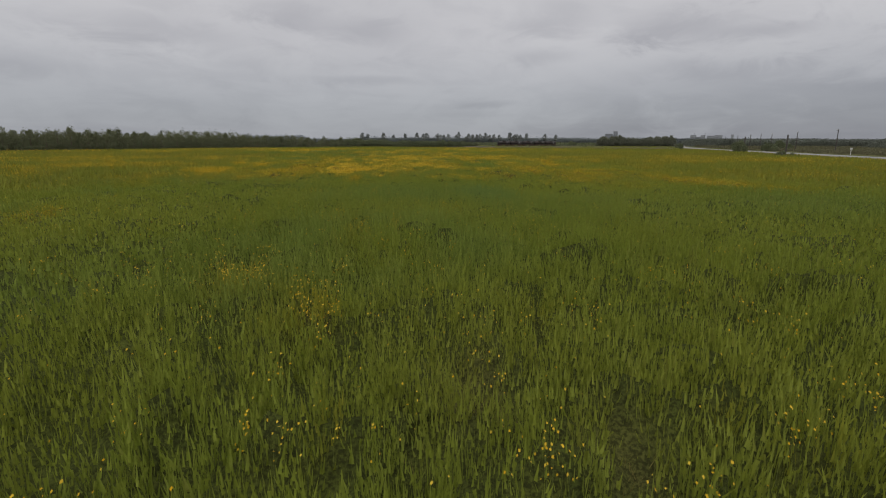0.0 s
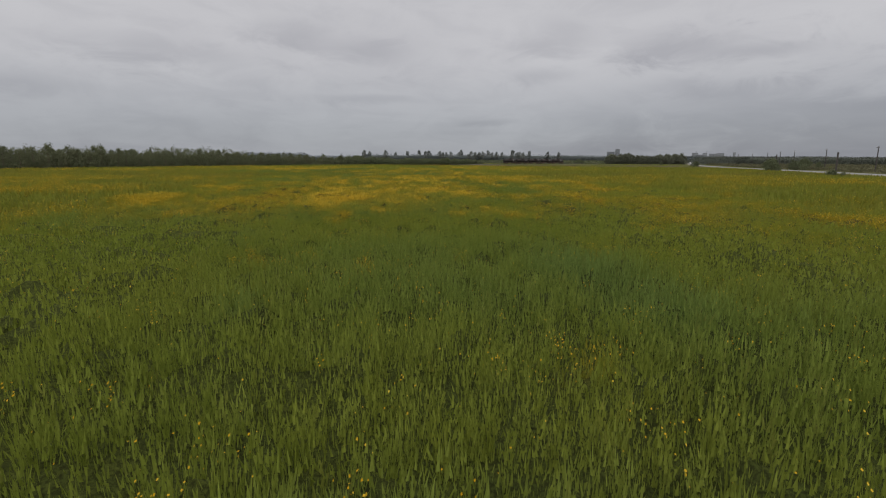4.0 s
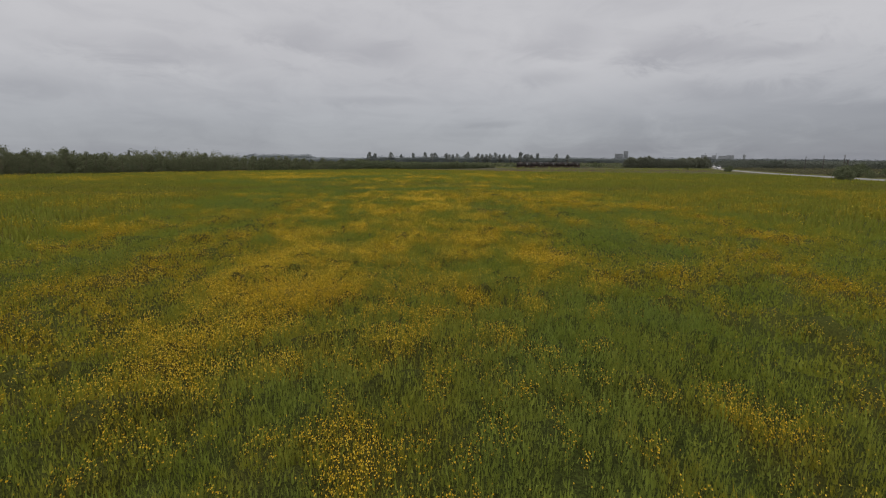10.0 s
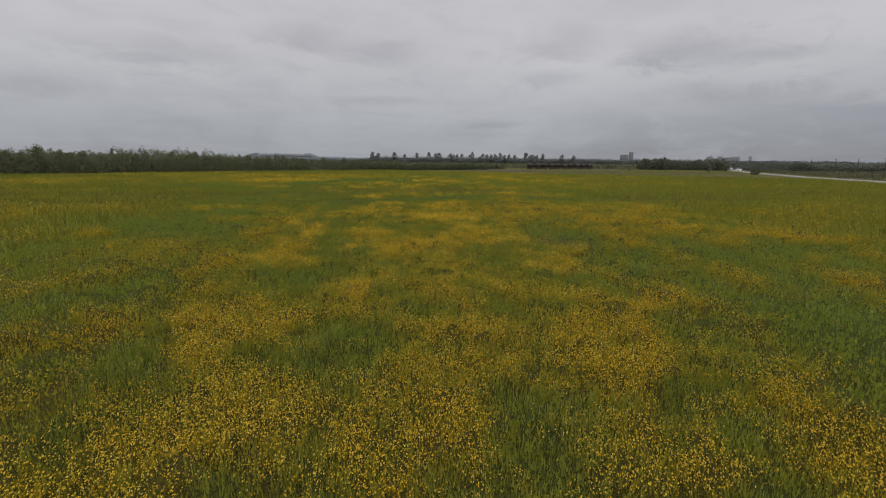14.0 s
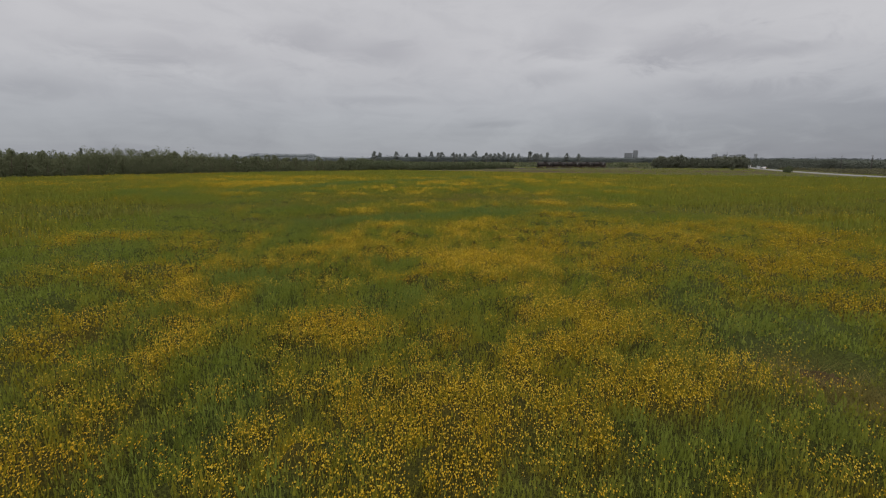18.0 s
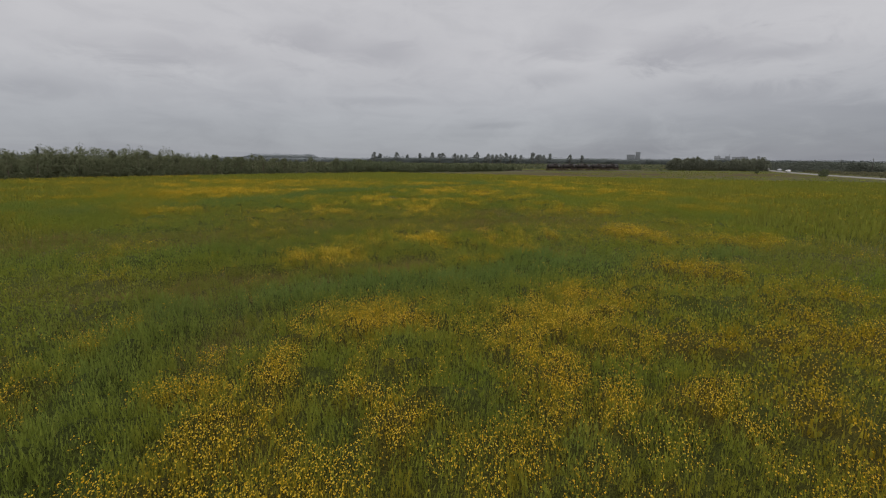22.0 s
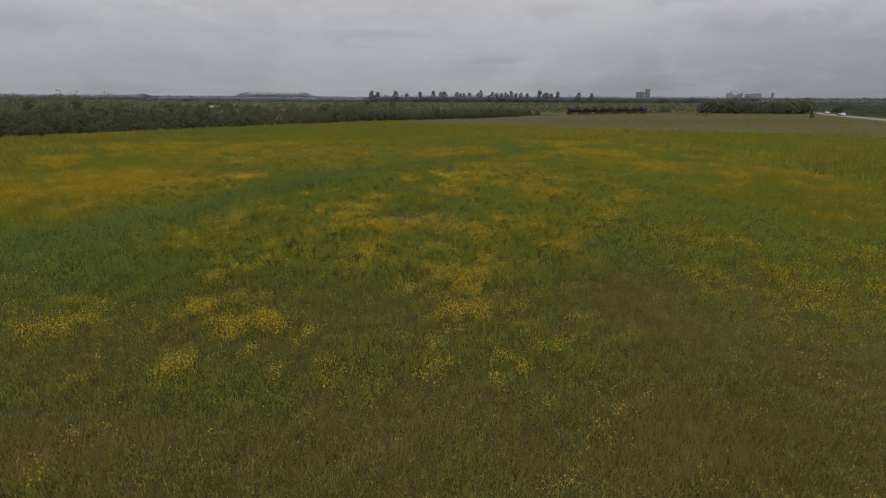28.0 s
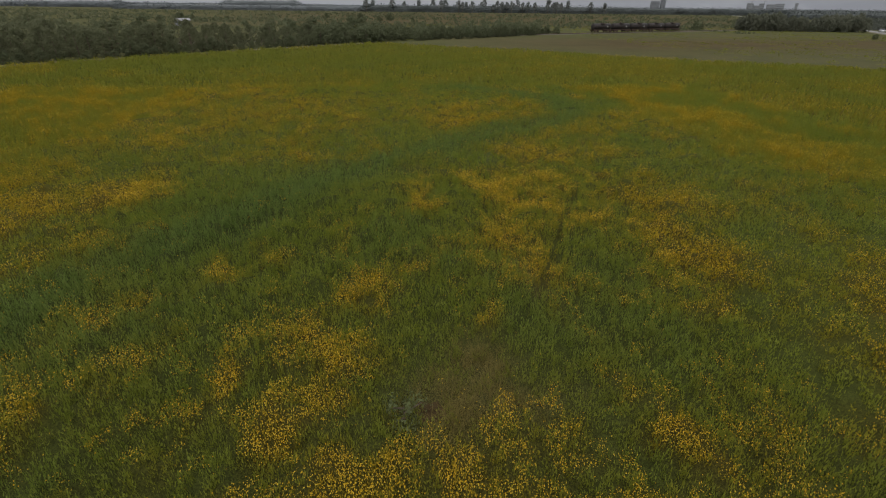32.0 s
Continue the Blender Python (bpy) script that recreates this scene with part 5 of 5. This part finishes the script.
M_PLATE = worn("pale_plate", (0.45, 0.45, 0.43), (0.55, 0.55, 0.53), 3.0, 0.6)


def tank_wagon():
    root = new("tank_wagon")
    bm = rod(bmesh.new(), (-4.45, 0, 2.12), (4.45, 0, 2.12), 1.08, sides=28)
    for e in (-1, 1):
        bmesh.ops.create_uvsphere(bm, u_segments=28, v_segments=10, radius=1.08, matrix=Matrix.Translation((4.45 * e, 0, 2.12)) @ Matrix.Diagonal((0.32, 1, 1, 1)))
    tank = part("tank", bm, M_TANK, root, smooth=True)
    for x in (-3.3, -1.2, 1.2, 3.3):
        part("strap", rod(bmesh.new(), (x - 0.05, 0, 2.12), (x + 0.05, 0, 2.12), 1.10, sides=28), M_IRON, tank)
    bm = rod(bmesh.new(), (0, 0, 3.0), (0, 0, 3.34), 0.55, sides=20)
    rod(bm, (0, 0, 3.34), (0, 0, 3.42), 0.45, 0.3, 20)
    dome = part("dome", bm, M_TANK, root)
    part("hatch", rod(bmesh.new(), (0, 0, 3.42), (0, 0, 3.49), 0.22, sides=14), M_IRON, dome)
    part("underframe", box(box(box(bmesh.new(), 10.0, 0.3, 0.34, pose(0, 0.9, 1.0), 0.02), 10.0, 0.3, 0.34, pose(0, -0.9, 1.0), 0.02), 0.3, 2.5, 0.34, pose(4.85, 0, 1.0)), M_IRON, root)
    part("walkway", box(bmesh.new(), 2.6, 2.3, 0.06, pose(0, 0, 3.16)), M_IRON, root)
    for y in (-1.2, 1.2):
        bm = bmesh.new()
        for x in (-0.2, 0.2):
            rod(bm, (x, y, 1.1), (x, y * 0.9, 3.18), 0.025, sides=6)
        for z in np.arange(1.3, 3.1, 0.32):
            rod(bm, (-0.2, y * (1 - 0.04 * (z - 1)), float(z)), (0.2, y * (1 - 0.04 * (z - 1)), float(z)), 0.018, sides=6)
        part("ladder", bm, M_IRON, root)
    for y in (-1.10, 1.10):
        part("plate", box(bmesh.new(), 0.55, 0.02, 0.35, pose(2.3, y, 2.12)), M_PLATE, tank, "pale stencilled plate")
    for bx in (-3.3, 3.3):
        bogie = part("bogie", box(box(bmesh.new(), 2.6, 0.14, 0.36, pose(bx, 0.98, 0.6), 0.03), 2.6, 0.14, 0.36, pose(bx, -0.98, 0.6), 0.03), M_IRON, root)
        for wx in (-0.85, 0.85):
            bm = rod(bmesh.new(), (bx + wx, -0.75, 0.55), (bx + wx, 0.75, 0.55), 0.07, sides=8)
            for y in (-0.75, 0.75):
                rod(bm, (bx + wx, y - 0.06, 0.55), (bx + wx, y + 0.06, 0.55), 0.43, sides=20)
            part("wheelset", bm, M_IRON, bogie)
    for e in (-1, 1):
        part("coupler", box(bmesh.new(), 0.42, 0.22, 0.22, pose(e * 5.18, 0, 0.95), 0.03), M_IRON, root)
    return tagged(root, "black railway tank wagon with a domed top", "tank wagon", "row of tank wagons")


TRAIN_A, TRAIN_B = Vector((85.8, 325.2, 0)), Vector((134.8, 347.9, 0))
heading = (TRAIN_B - TRAIN_A).normalized()
yaw_train = math.degrees(math.atan2(heading.y, heading.x))
wagon = tank_wagon()
span_each = (TRAIN_B - TRAIN_A).length / 5
for k in range(5):
    at = TRAIN_A + heading * (span_each * (k + 0.5))
    if k == 0:
        wagon.matrix_basis = pose(at.x, at.y, 0.27, 0, 0, yaw_train)
    else:
        copy_thing(wagon, pose(at.x, at.y, 0.27, 0, 0, yaw_train))

# ---- railway, road and what stands along it ----
M_BALLAST = worn("ballast", (0.085, 0.078, 0.062), (0.13, 0.12, 0.095), 1.5, 0.95, 18.0, height=0.04)
M_ROAD = worn("pale_asphalt", (0.20, 0.20, 0.195), (0.25, 0.245, 0.235), 0.15, 0.9, 12.0)
M_GRAVEL = worn("gravel_verge", (0.115, 0.105, 0.055), (0.17, 0.15, 0.09), 0.4, 0.95, 9.0, height=0.03)
M_WOOD = worn("weathered_pole_wood", (0.06, 0.055, 0.05), (0.10, 0.09, 0.08), 2.0, 0.9, 40.0)
M_WHITE = worn("white_car_paint", (0.72, 0.72, 0.71), (0.78, 0.78, 0.77), 1.0, 0.3, 80.0, spec=0.5)
M_SILVER = worn("silver_car_paint", (0.45, 0.46, 0.47), (0.52, 0.53, 0.54), 1.0, 0.32, 80.0, metal=0.4)
M_GLASS = worn("dark_car_glass", (0.02, 0.022, 0.025), (0.03, 0.032, 0.035), 1.0, 0.15, 30.0, spec=0.6)
M_TYRE = worn("tyre_rubber", (0.02, 0.02, 0.02), (0.035, 0.035, 0.035), 4.0, 0.85)
M_RIM = worn("wheel_rim", (0.5, 0.5, 0.5), (0.6, 0.6, 0.6), 4.0, 0.4, metal=0.8)
M_LAMP = worn("lamp_lens", (0.6, 0.58, 0.52), (0.7, 0.68, 0.6), 6.0, 0.2)
M_TAIL = worn("tail_lens", (0.35, 0.02, 0.02), (0.45, 0.03, 0.03), 6.0, 0.25)
M_CONCRETE = worn("grey_concrete", (0.20, 0.215, 0.235), (0.24, 0.255, 0.275), 0.05, 0.9, 2.0)
# concrete paled towards the sky's tone: haze over the far works painted in
M_HAZY = worn("hazed_grey_concrete", (0.27, 0.285, 0.305), (0.30, 0.315, 0.335), 0.05, 0.9, 2.0)
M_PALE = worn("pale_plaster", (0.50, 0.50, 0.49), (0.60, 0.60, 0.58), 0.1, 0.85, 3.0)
M_PANE = worn("dark_pane", (0.08, 0.09, 0.10), (0.12, 0.13, 0.14), 0.5, 0.3, 5.0)
M_ROOF = worn("grey_sheet_roof", (0.22, 0.22, 0.22), (0.30, 0.30, 0.30), 0.3, 0.7, 4.0)


def ribbon(points, half, z, drop=0.0, shift=0.0):
    """A strip along a line of points, rounded a little at its edges."""
    bm = bmesh.new()
    rows = []
    for k, (x, y) in enumerate(points):
        (ax, ay), (bx, by) = points[max(0, k - 1)], points[min(len(points) - 1, k + 1)]
        n = Vector((-(by - ay), bx - ax, 0)).normalized()
        c = Vector((x, y, 0)) + n * shift
        rows.append([bm.verts.new(c + n * h + Vector((0, 0, zz))) for h, zz in ((half + drop, -0.15), (half, z), (0, z + 0.03), (-half, z), (-half - drop, -0.15))])
    for a, b in zip(rows, rows[1:]):
        for k in range(4):
            bm.faces.new((a[k], a[k + 1], b[k + 1], b[k]))
    bmesh.ops.recalc_face_normals(bm, faces=bm.faces)
    return bm


def strip(name, bm, mat, label):
    ob = part(name, bm, mat, None)
    return tagged(ob, label, name.split("_")[-1], kind="structure")


strip("road", ribbon(ROAD, 1.5, 0.26, 0.5), M_ROAD, "pale asphalt country road on a low bank")
strip("verge", ribbon(ROAD, 2.5, 0.10, 0.8), M_GRAVEL, "gravel verge beside the country road")
rail_line = [(TRAIN_A + heading * d) for d in (-260, -100, 0, 60, 160, 420)]
line_xy = [(p.x, p.y) for p in rail_line]
strip("ballast", ribbon(line_xy, 1.7, 0.10, 1.0), M_BALLAST, "overgrown grey ballast bed of the railway")
for side in (-0.75, 0.75):
    strip("rail", ribbon(line_xy, 0.05, 0.25, 0.02, side), M_IRON, "rusty steel rail under the tank wagons")
path_line = [(x + 1.2, y - 1.6) for x, y in WOOD_EDGE]
strip("path", ribbon(path_line[:6], 0.22, 0.10, 0.3), M_GRAVEL, "pale narrow path at the foot of the wood")


def utility_pole(height, arms):
    root = new("utility_pole")
    part("pole", rod(bmesh.new(), (0, 0, -0.4), (0, 0, height), 0.17, 0.11, 12), M_WOOD, root)
    for k in range(arms):
        z = height - 0.4 - 0.7 * k
        arm = part("crossarm", box(bmesh.new(), 1.9, 0.12, 0.12, pose(0, 0.14, z), 0.01), M_WOOD, root)
        for x in (-0.8, -0.3, 0.3, 0.8):
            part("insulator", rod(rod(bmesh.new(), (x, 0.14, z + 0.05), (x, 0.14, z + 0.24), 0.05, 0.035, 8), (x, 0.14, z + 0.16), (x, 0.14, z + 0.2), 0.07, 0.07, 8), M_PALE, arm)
    return tagged(root, "weathered wooden utility pole with a crossarm beside the road", "utility pole", "poles along the road")


POLES = [(145.5, 141.4), (165, 176.4), (186, 212), (203, 238), (218.6, 263.5), (237, 296), (255, 330), (274, 366)]
first_pole = utility_pole(7.4, 1)
first_pole.matrix_basis = pose(*POLES[0], 0, 0, 0, 60)
for x, y in POLES[1:]:
    copy_thing(first_pole, pose(x, y, 0, 0, 0, 60 + float(rng.normal(0, 3))))
stub_pole = new("post")
part("pole", rod(bmesh.new(), (0, 0, -0.3), (0, 0, 4.9), 0.18, 0.16, 12), M_WOOD, stub_pole)
part("cap", rod(bmesh.new(), (0, 0, 4.9), (0, 0, 4.98), 0.19, 0.10, 12), M_IRON, stub_pole)
tagged(stub_pole, "thick dark wooden post without arms near the road", "post")
stub_pole.matrix_basis = pose(96.3, 107.7, 0)
copy_thing(stub_pole, pose(119.7, 148.9, 0))


def marker_post():
    root = new("marker_post")
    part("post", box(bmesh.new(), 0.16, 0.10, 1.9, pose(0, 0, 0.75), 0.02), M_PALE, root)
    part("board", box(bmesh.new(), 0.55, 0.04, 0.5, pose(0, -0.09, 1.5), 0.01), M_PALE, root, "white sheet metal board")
    return tagged(root, "white marker post with a small board beside the road", "marker post")


marker_post().matrix_basis = pose(132.4, 124.4, 0.1, 0, 0, -50)


def car(paint, label):
    """A saloon: shaped body, glazed cabin, wheels, lamps and bumpers."""
    root = new("car")
    bm = bmesh.new()
    outline = [(-2.2, 0.35), (-2.25, 0.75), (-2.1, 0.95), (-1.3, 1.02), (1.0, 0.98), (2.0, 0.82), (2.22, 0.6), (2.2, 0.33)]
    sides = [[bm.verts.new((x, y, z)) for x, z in outline] for y in (-0.88, 0.88)]
    for k in range(len(outline)):
        q = (k + 1) % len(outline)
        bm.faces.new((sides[0][k], sides[0][q], sides[1][q], sides[1][k]))
    bm.faces.new(sides[0][::-1])
    bm.faces.new(sides[1])
    bmesh.ops.recalc_face_normals(bm, faces=bm.faces)
    bmesh.ops.bevel(bm, geom=list(bm.edges), offset=0.07, segments=2, affect="EDGES")
    body = part("body", bm, paint, root, smooth=True)
    cabin = [(-1.75, 1.0), (-1.05, 1.42), (0.25, 1.44), (1.05, 0.98)]
    for name, mat, y, lift in (("windows", M_GLASS, 0.74, 0.0), ("roof", paint, 0.66, 0.02)):
        bm = bmesh.new()
        pts = cabin if name == "windows" else [(-1.1, 1.40), (-1.0, 1.45), (0.2, 1.47), (0.3, 1.42)]
        s2 = [[bm.verts.new((x, yy * (0.86 if z > 1.2 else 1.0), z + lift)) for x, z in pts] for yy in (-y, y)]
        for k in range(len(pts)):
            q = (k + 1) % len(pts)
            bm.faces.new((s2[0][k], s2[0][q], s2[1][q], s2[1][k]))
        bm.faces.new(s2[0][::-1])
        bm.faces.new(s2[1])
        bmesh.ops.recalc_face_normals(bm, faces=bm.faces)
        part(name, bm, mat, root)
    for x in (-1.35, 1.38):
        for y in (-0.82, 0.82):
            wheel = part("wheel", rod(bmesh.new(), (x, y - 0.1, 0.32), (x, y + 0.1, 0.32), 0.32, sides=20), M_TYRE, root)
            part("rim", rod(bmesh.new(), (x, y - 0.105, 0.32), (x, y + 0.105, 0.32), 0.2, sides=14), M_RIM, wheel)
    for y in (-0.62, 0.62):
        part("headlight", box(bmesh.new(), 0.08, 0.36, 0.14, pose(2.17, y, 0.66), 0.02), M_LAMP, body)
        part("tail_light", box(bmesh.new(), 0.06, 0.34, 0.14, pose(-2.22, y, 0.78), 0.02), M_TAIL, body)
    for x in (-2.24, 2.2):
        part("bumper", box(bmesh.new(), 0.12, 1.66, 0.18, pose(x, 0, 0.42), 0.04), paint, body)
    return tagged(root, label, "car", "cars on the road")


def on_road(s, lane):
    x, y, nx, ny = along(ROAD, s)
    return x + nx * lane, y + ny * lane, math.degrees(math.atan2(-nx, ny))


for s, lane, flip, paint, label in ((436, 0.75, 0, M_WHITE, "white saloon car on the country road"), (474, -0.75, 180, M_SILVER, "silver saloon car on the country road"),
                                    (520, 0.75, 0, M_WHITE, "white saloon car on the far stretch of the road")):
    x, y, turn = on_road(s, lane)
    car(paint, label).matrix_basis = pose(x, y, 0.28, 0, 0, turn + flip)


# ---- buildings far off ----
def block(name, w2, d2, h2, mat, label, storeys=0, bays=0, parent=None):
    """A flat-roofed block with a parapet and rows of panes set back in its walls."""
    root = new(name)
    part("wall", box(bmesh.new(), w2, d2, h2, pose(0, 0, h2 / 2), 0.05), mat, root)
    part("roof", box(bmesh.new(), w2 + 0.5, d2 + 0.5, 0.6, pose(0, 0, h2 + 0.3), 0.05), M_ROOF, root)
    for i in range(bays):
        for j in range(storeys):
            x, z = (i + 0.5) / bays * w2 - w2 / 2, (j + 0.55) / storeys * h2
            part("window", box(bmesh.new(), w2 / bays * 0.5, 0.12, h2 / storeys * 0.45, pose(x, -d2 / 2 - 0.04, z)), M_PANE, root)
    return tagged(root, label, "building")


b = block("apartment_building", 28, 16, 33, M_CONCRETE, "grey concrete apartment block far on the skyline", 9, 9)
b.matrix_basis = pose(968, 1900, 0, 0, 0, -20)
b = block("tower_building", 15, 15, 43, M_CONCRETE, "grey concrete tower beside the apartment block", 11, 4)
b.matrix_basis = pose(994, 1895, 0, 0, 0, -20)
for x, y, w2, h2, lab in ((1622, 2300, 26, 36, "grey works building on the skyline"), (1648, 2300, 30, 28, "low grey works building on the skyline"), (1676, 2300, 20, 36, "grey works building on the skyline"),
                          (1722, 2300, 36, 33, "grey works building on the skyline"), (1762, 2300, 34, 36, "grey works building on the skyline")):
    b = block("works_building", w2, 20, h2, M_HAZY, lab, 5, 6)
    b.matrix_basis = pose(x, y, 0, 0, 0, -35)
for x, y, h2, r2 in ((1620, 2290, 44, 2.2), (1679, 2290, 45, 2.0)):
    st = new("chimney")
    part("stack", rod(bmesh.new(), (0, 0, 0), (0, 0, h2), r2, r2 * 0.7, 14), M_HAZY, st)
    part("rim", rod(bmesh.new(), (0, 0, h2), (0, 0, h2 + 0.8), r2 * 0.85, sides=14), M_CONCRETE, st)
    tagged(st, "slender concrete chimney at the works", "chimney", "chimneys of the works")
    st.matrix_basis = pose(x, y, 0)
st = new("water_tower")
part("stem", rod(bmesh.new(), (0, 0, 0), (0, 0, 31), 6.0, 5.6, 18), M_HAZY, st)
part("tank", rod(rod(bmesh.new(), (0, 0, 31), (0, 0, 34), 5.6, 7.0, 18), (0, 0, 34), (0, 0, 40), 7.0, 6.6, 18), M_HAZY, st)
tagged(st, "grey concrete water tower on the skyline", "water tower")
st.matrix_basis = pose(1800, 2250, 0)
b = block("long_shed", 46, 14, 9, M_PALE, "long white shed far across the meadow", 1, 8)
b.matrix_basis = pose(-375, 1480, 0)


def small_house(w2, d2, h2, ridge, label):
    root = new("house")
    part("wall", box(bmesh.new(), w2, d2, h2, pose(0, 0, h2 / 2), 0.03), M_HAZY, root)
    bm = bmesh.new()
    e = 0.35
    lo = [bm.verts.new((x, y, h2)) for x, y in ((-w2 / 2 - e, -d2 / 2 - e), (w2 / 2 + e, -d2 / 2 - e), (w2 / 2 + e, d2 / 2 + e), (-w2 / 2 - e, d2 / 2 + e))]
    hi = [bm.verts.new((x, 0, h2 + ridge)) for x in (-w2 / 2 - e, w2 / 2 + e)]
    for f in ((lo[0], lo[1], hi[1], hi[0]), (lo[2], lo[3], hi[0], hi[1]), (lo[1], lo[2], hi[1]), (lo[3], lo[0], hi[0]), (lo[3], lo[2], lo[1], lo[0])):
        bm.faces.new(f)
    part("roof", bm, M_ROOF, root)
    for x in (-w2 * 0.3, w2 * 0.3):
        win = part("window", box(bmesh.new(), 1.0, 0.12, 1.1, pose(x, -d2 / 2 - 0.04, h2 * 0.55)), M_PANE, root)
        part("frame", box(bmesh.new(), 1.2, 0.08, 0.1, pose(x, -d2 / 2 - 0.06, h2 * 0.55 - 0.6)), M_WHITE, win)
    part("door", box(bmesh.new(), 0.9, 0.12, 2.0, pose(0, -d2 / 2 - 0.04, 1.0)), M_WOOD, root)
    return tagged(root, label, "house")


small_house(5.5, 4.5, 2.1, 0.9, "pale grey house with a grey roof in the meadow").matrix_basis = pose(-76, 374, 0, 0, 0, 25)

# dark bare earth in the gaps between the weeds
M_EARTH = worn("bare_earth", (0.048, 0.034, 0.016), (0.080, 0.056, 0.026), 7.0, 0.95, 30.0, height=0.03, spec=0.02)


def bare_earth(cx, cy, rx, ry):
    """A low ragged patch of crumbled soil."""
    bm = bmesh.new()
    rings = []
    for k in range(1, 7):
        f = k / 6
        ring = []
        for a in range(30):
            t = 2 * math.pi * a / 30
            wob = 1 + 0.22 * float(noise2(math.cos(t) * 2 + cx, math.sin(t) * 2 + cy, 0.8, 33) - 0.5) * 2
            z = 0.06 - 0.17 * max(0.0, f - 0.8) / 0.2 + 0.05 * float(rng.random())
            ring.append(bm.verts.new((cx + math.cos(t) * rx * 1.25 * f * wob, cy + math.sin(t) * ry * 1.25 * f * wob, z)))
        rings.append(ring)
    hub = bm.verts.new((cx, cy, 0.08))
    for a in range(30):
        b = (a + 1) % 30
        bm.faces.new((hub, rings[0][a], rings[0][b]))
        for lo, hi in zip(rings, rings[1:]):
            bm.faces.new((lo[a], hi[a], hi[b], lo[b]))
    ob = part("bare_earth", bm, M_EARTH, None)
    tagged(ob, "dark brown bare earth showing between the weeds", "bare earth", kind="stuff")


for spot_row in BARE:
    bare_earth(*spot_row)

# a grey-leaved bush in the gap of the field
M_SAGE = leafy("grey_leaf", (0.120, 0.145, 0.058), (0.145, 0.168, 0.072), (0.170, 0.190, 0.088), 0.5)
sage = tree("grey_bush", 0.8, 1.3, 400, M_SAGE, "small grey-leaved bush beside bare earth in the field", clumps=14, per=60, size=0.035, low=0.05, category="bush")
sage.matrix_basis = pose(4.1, 139.3, 0)
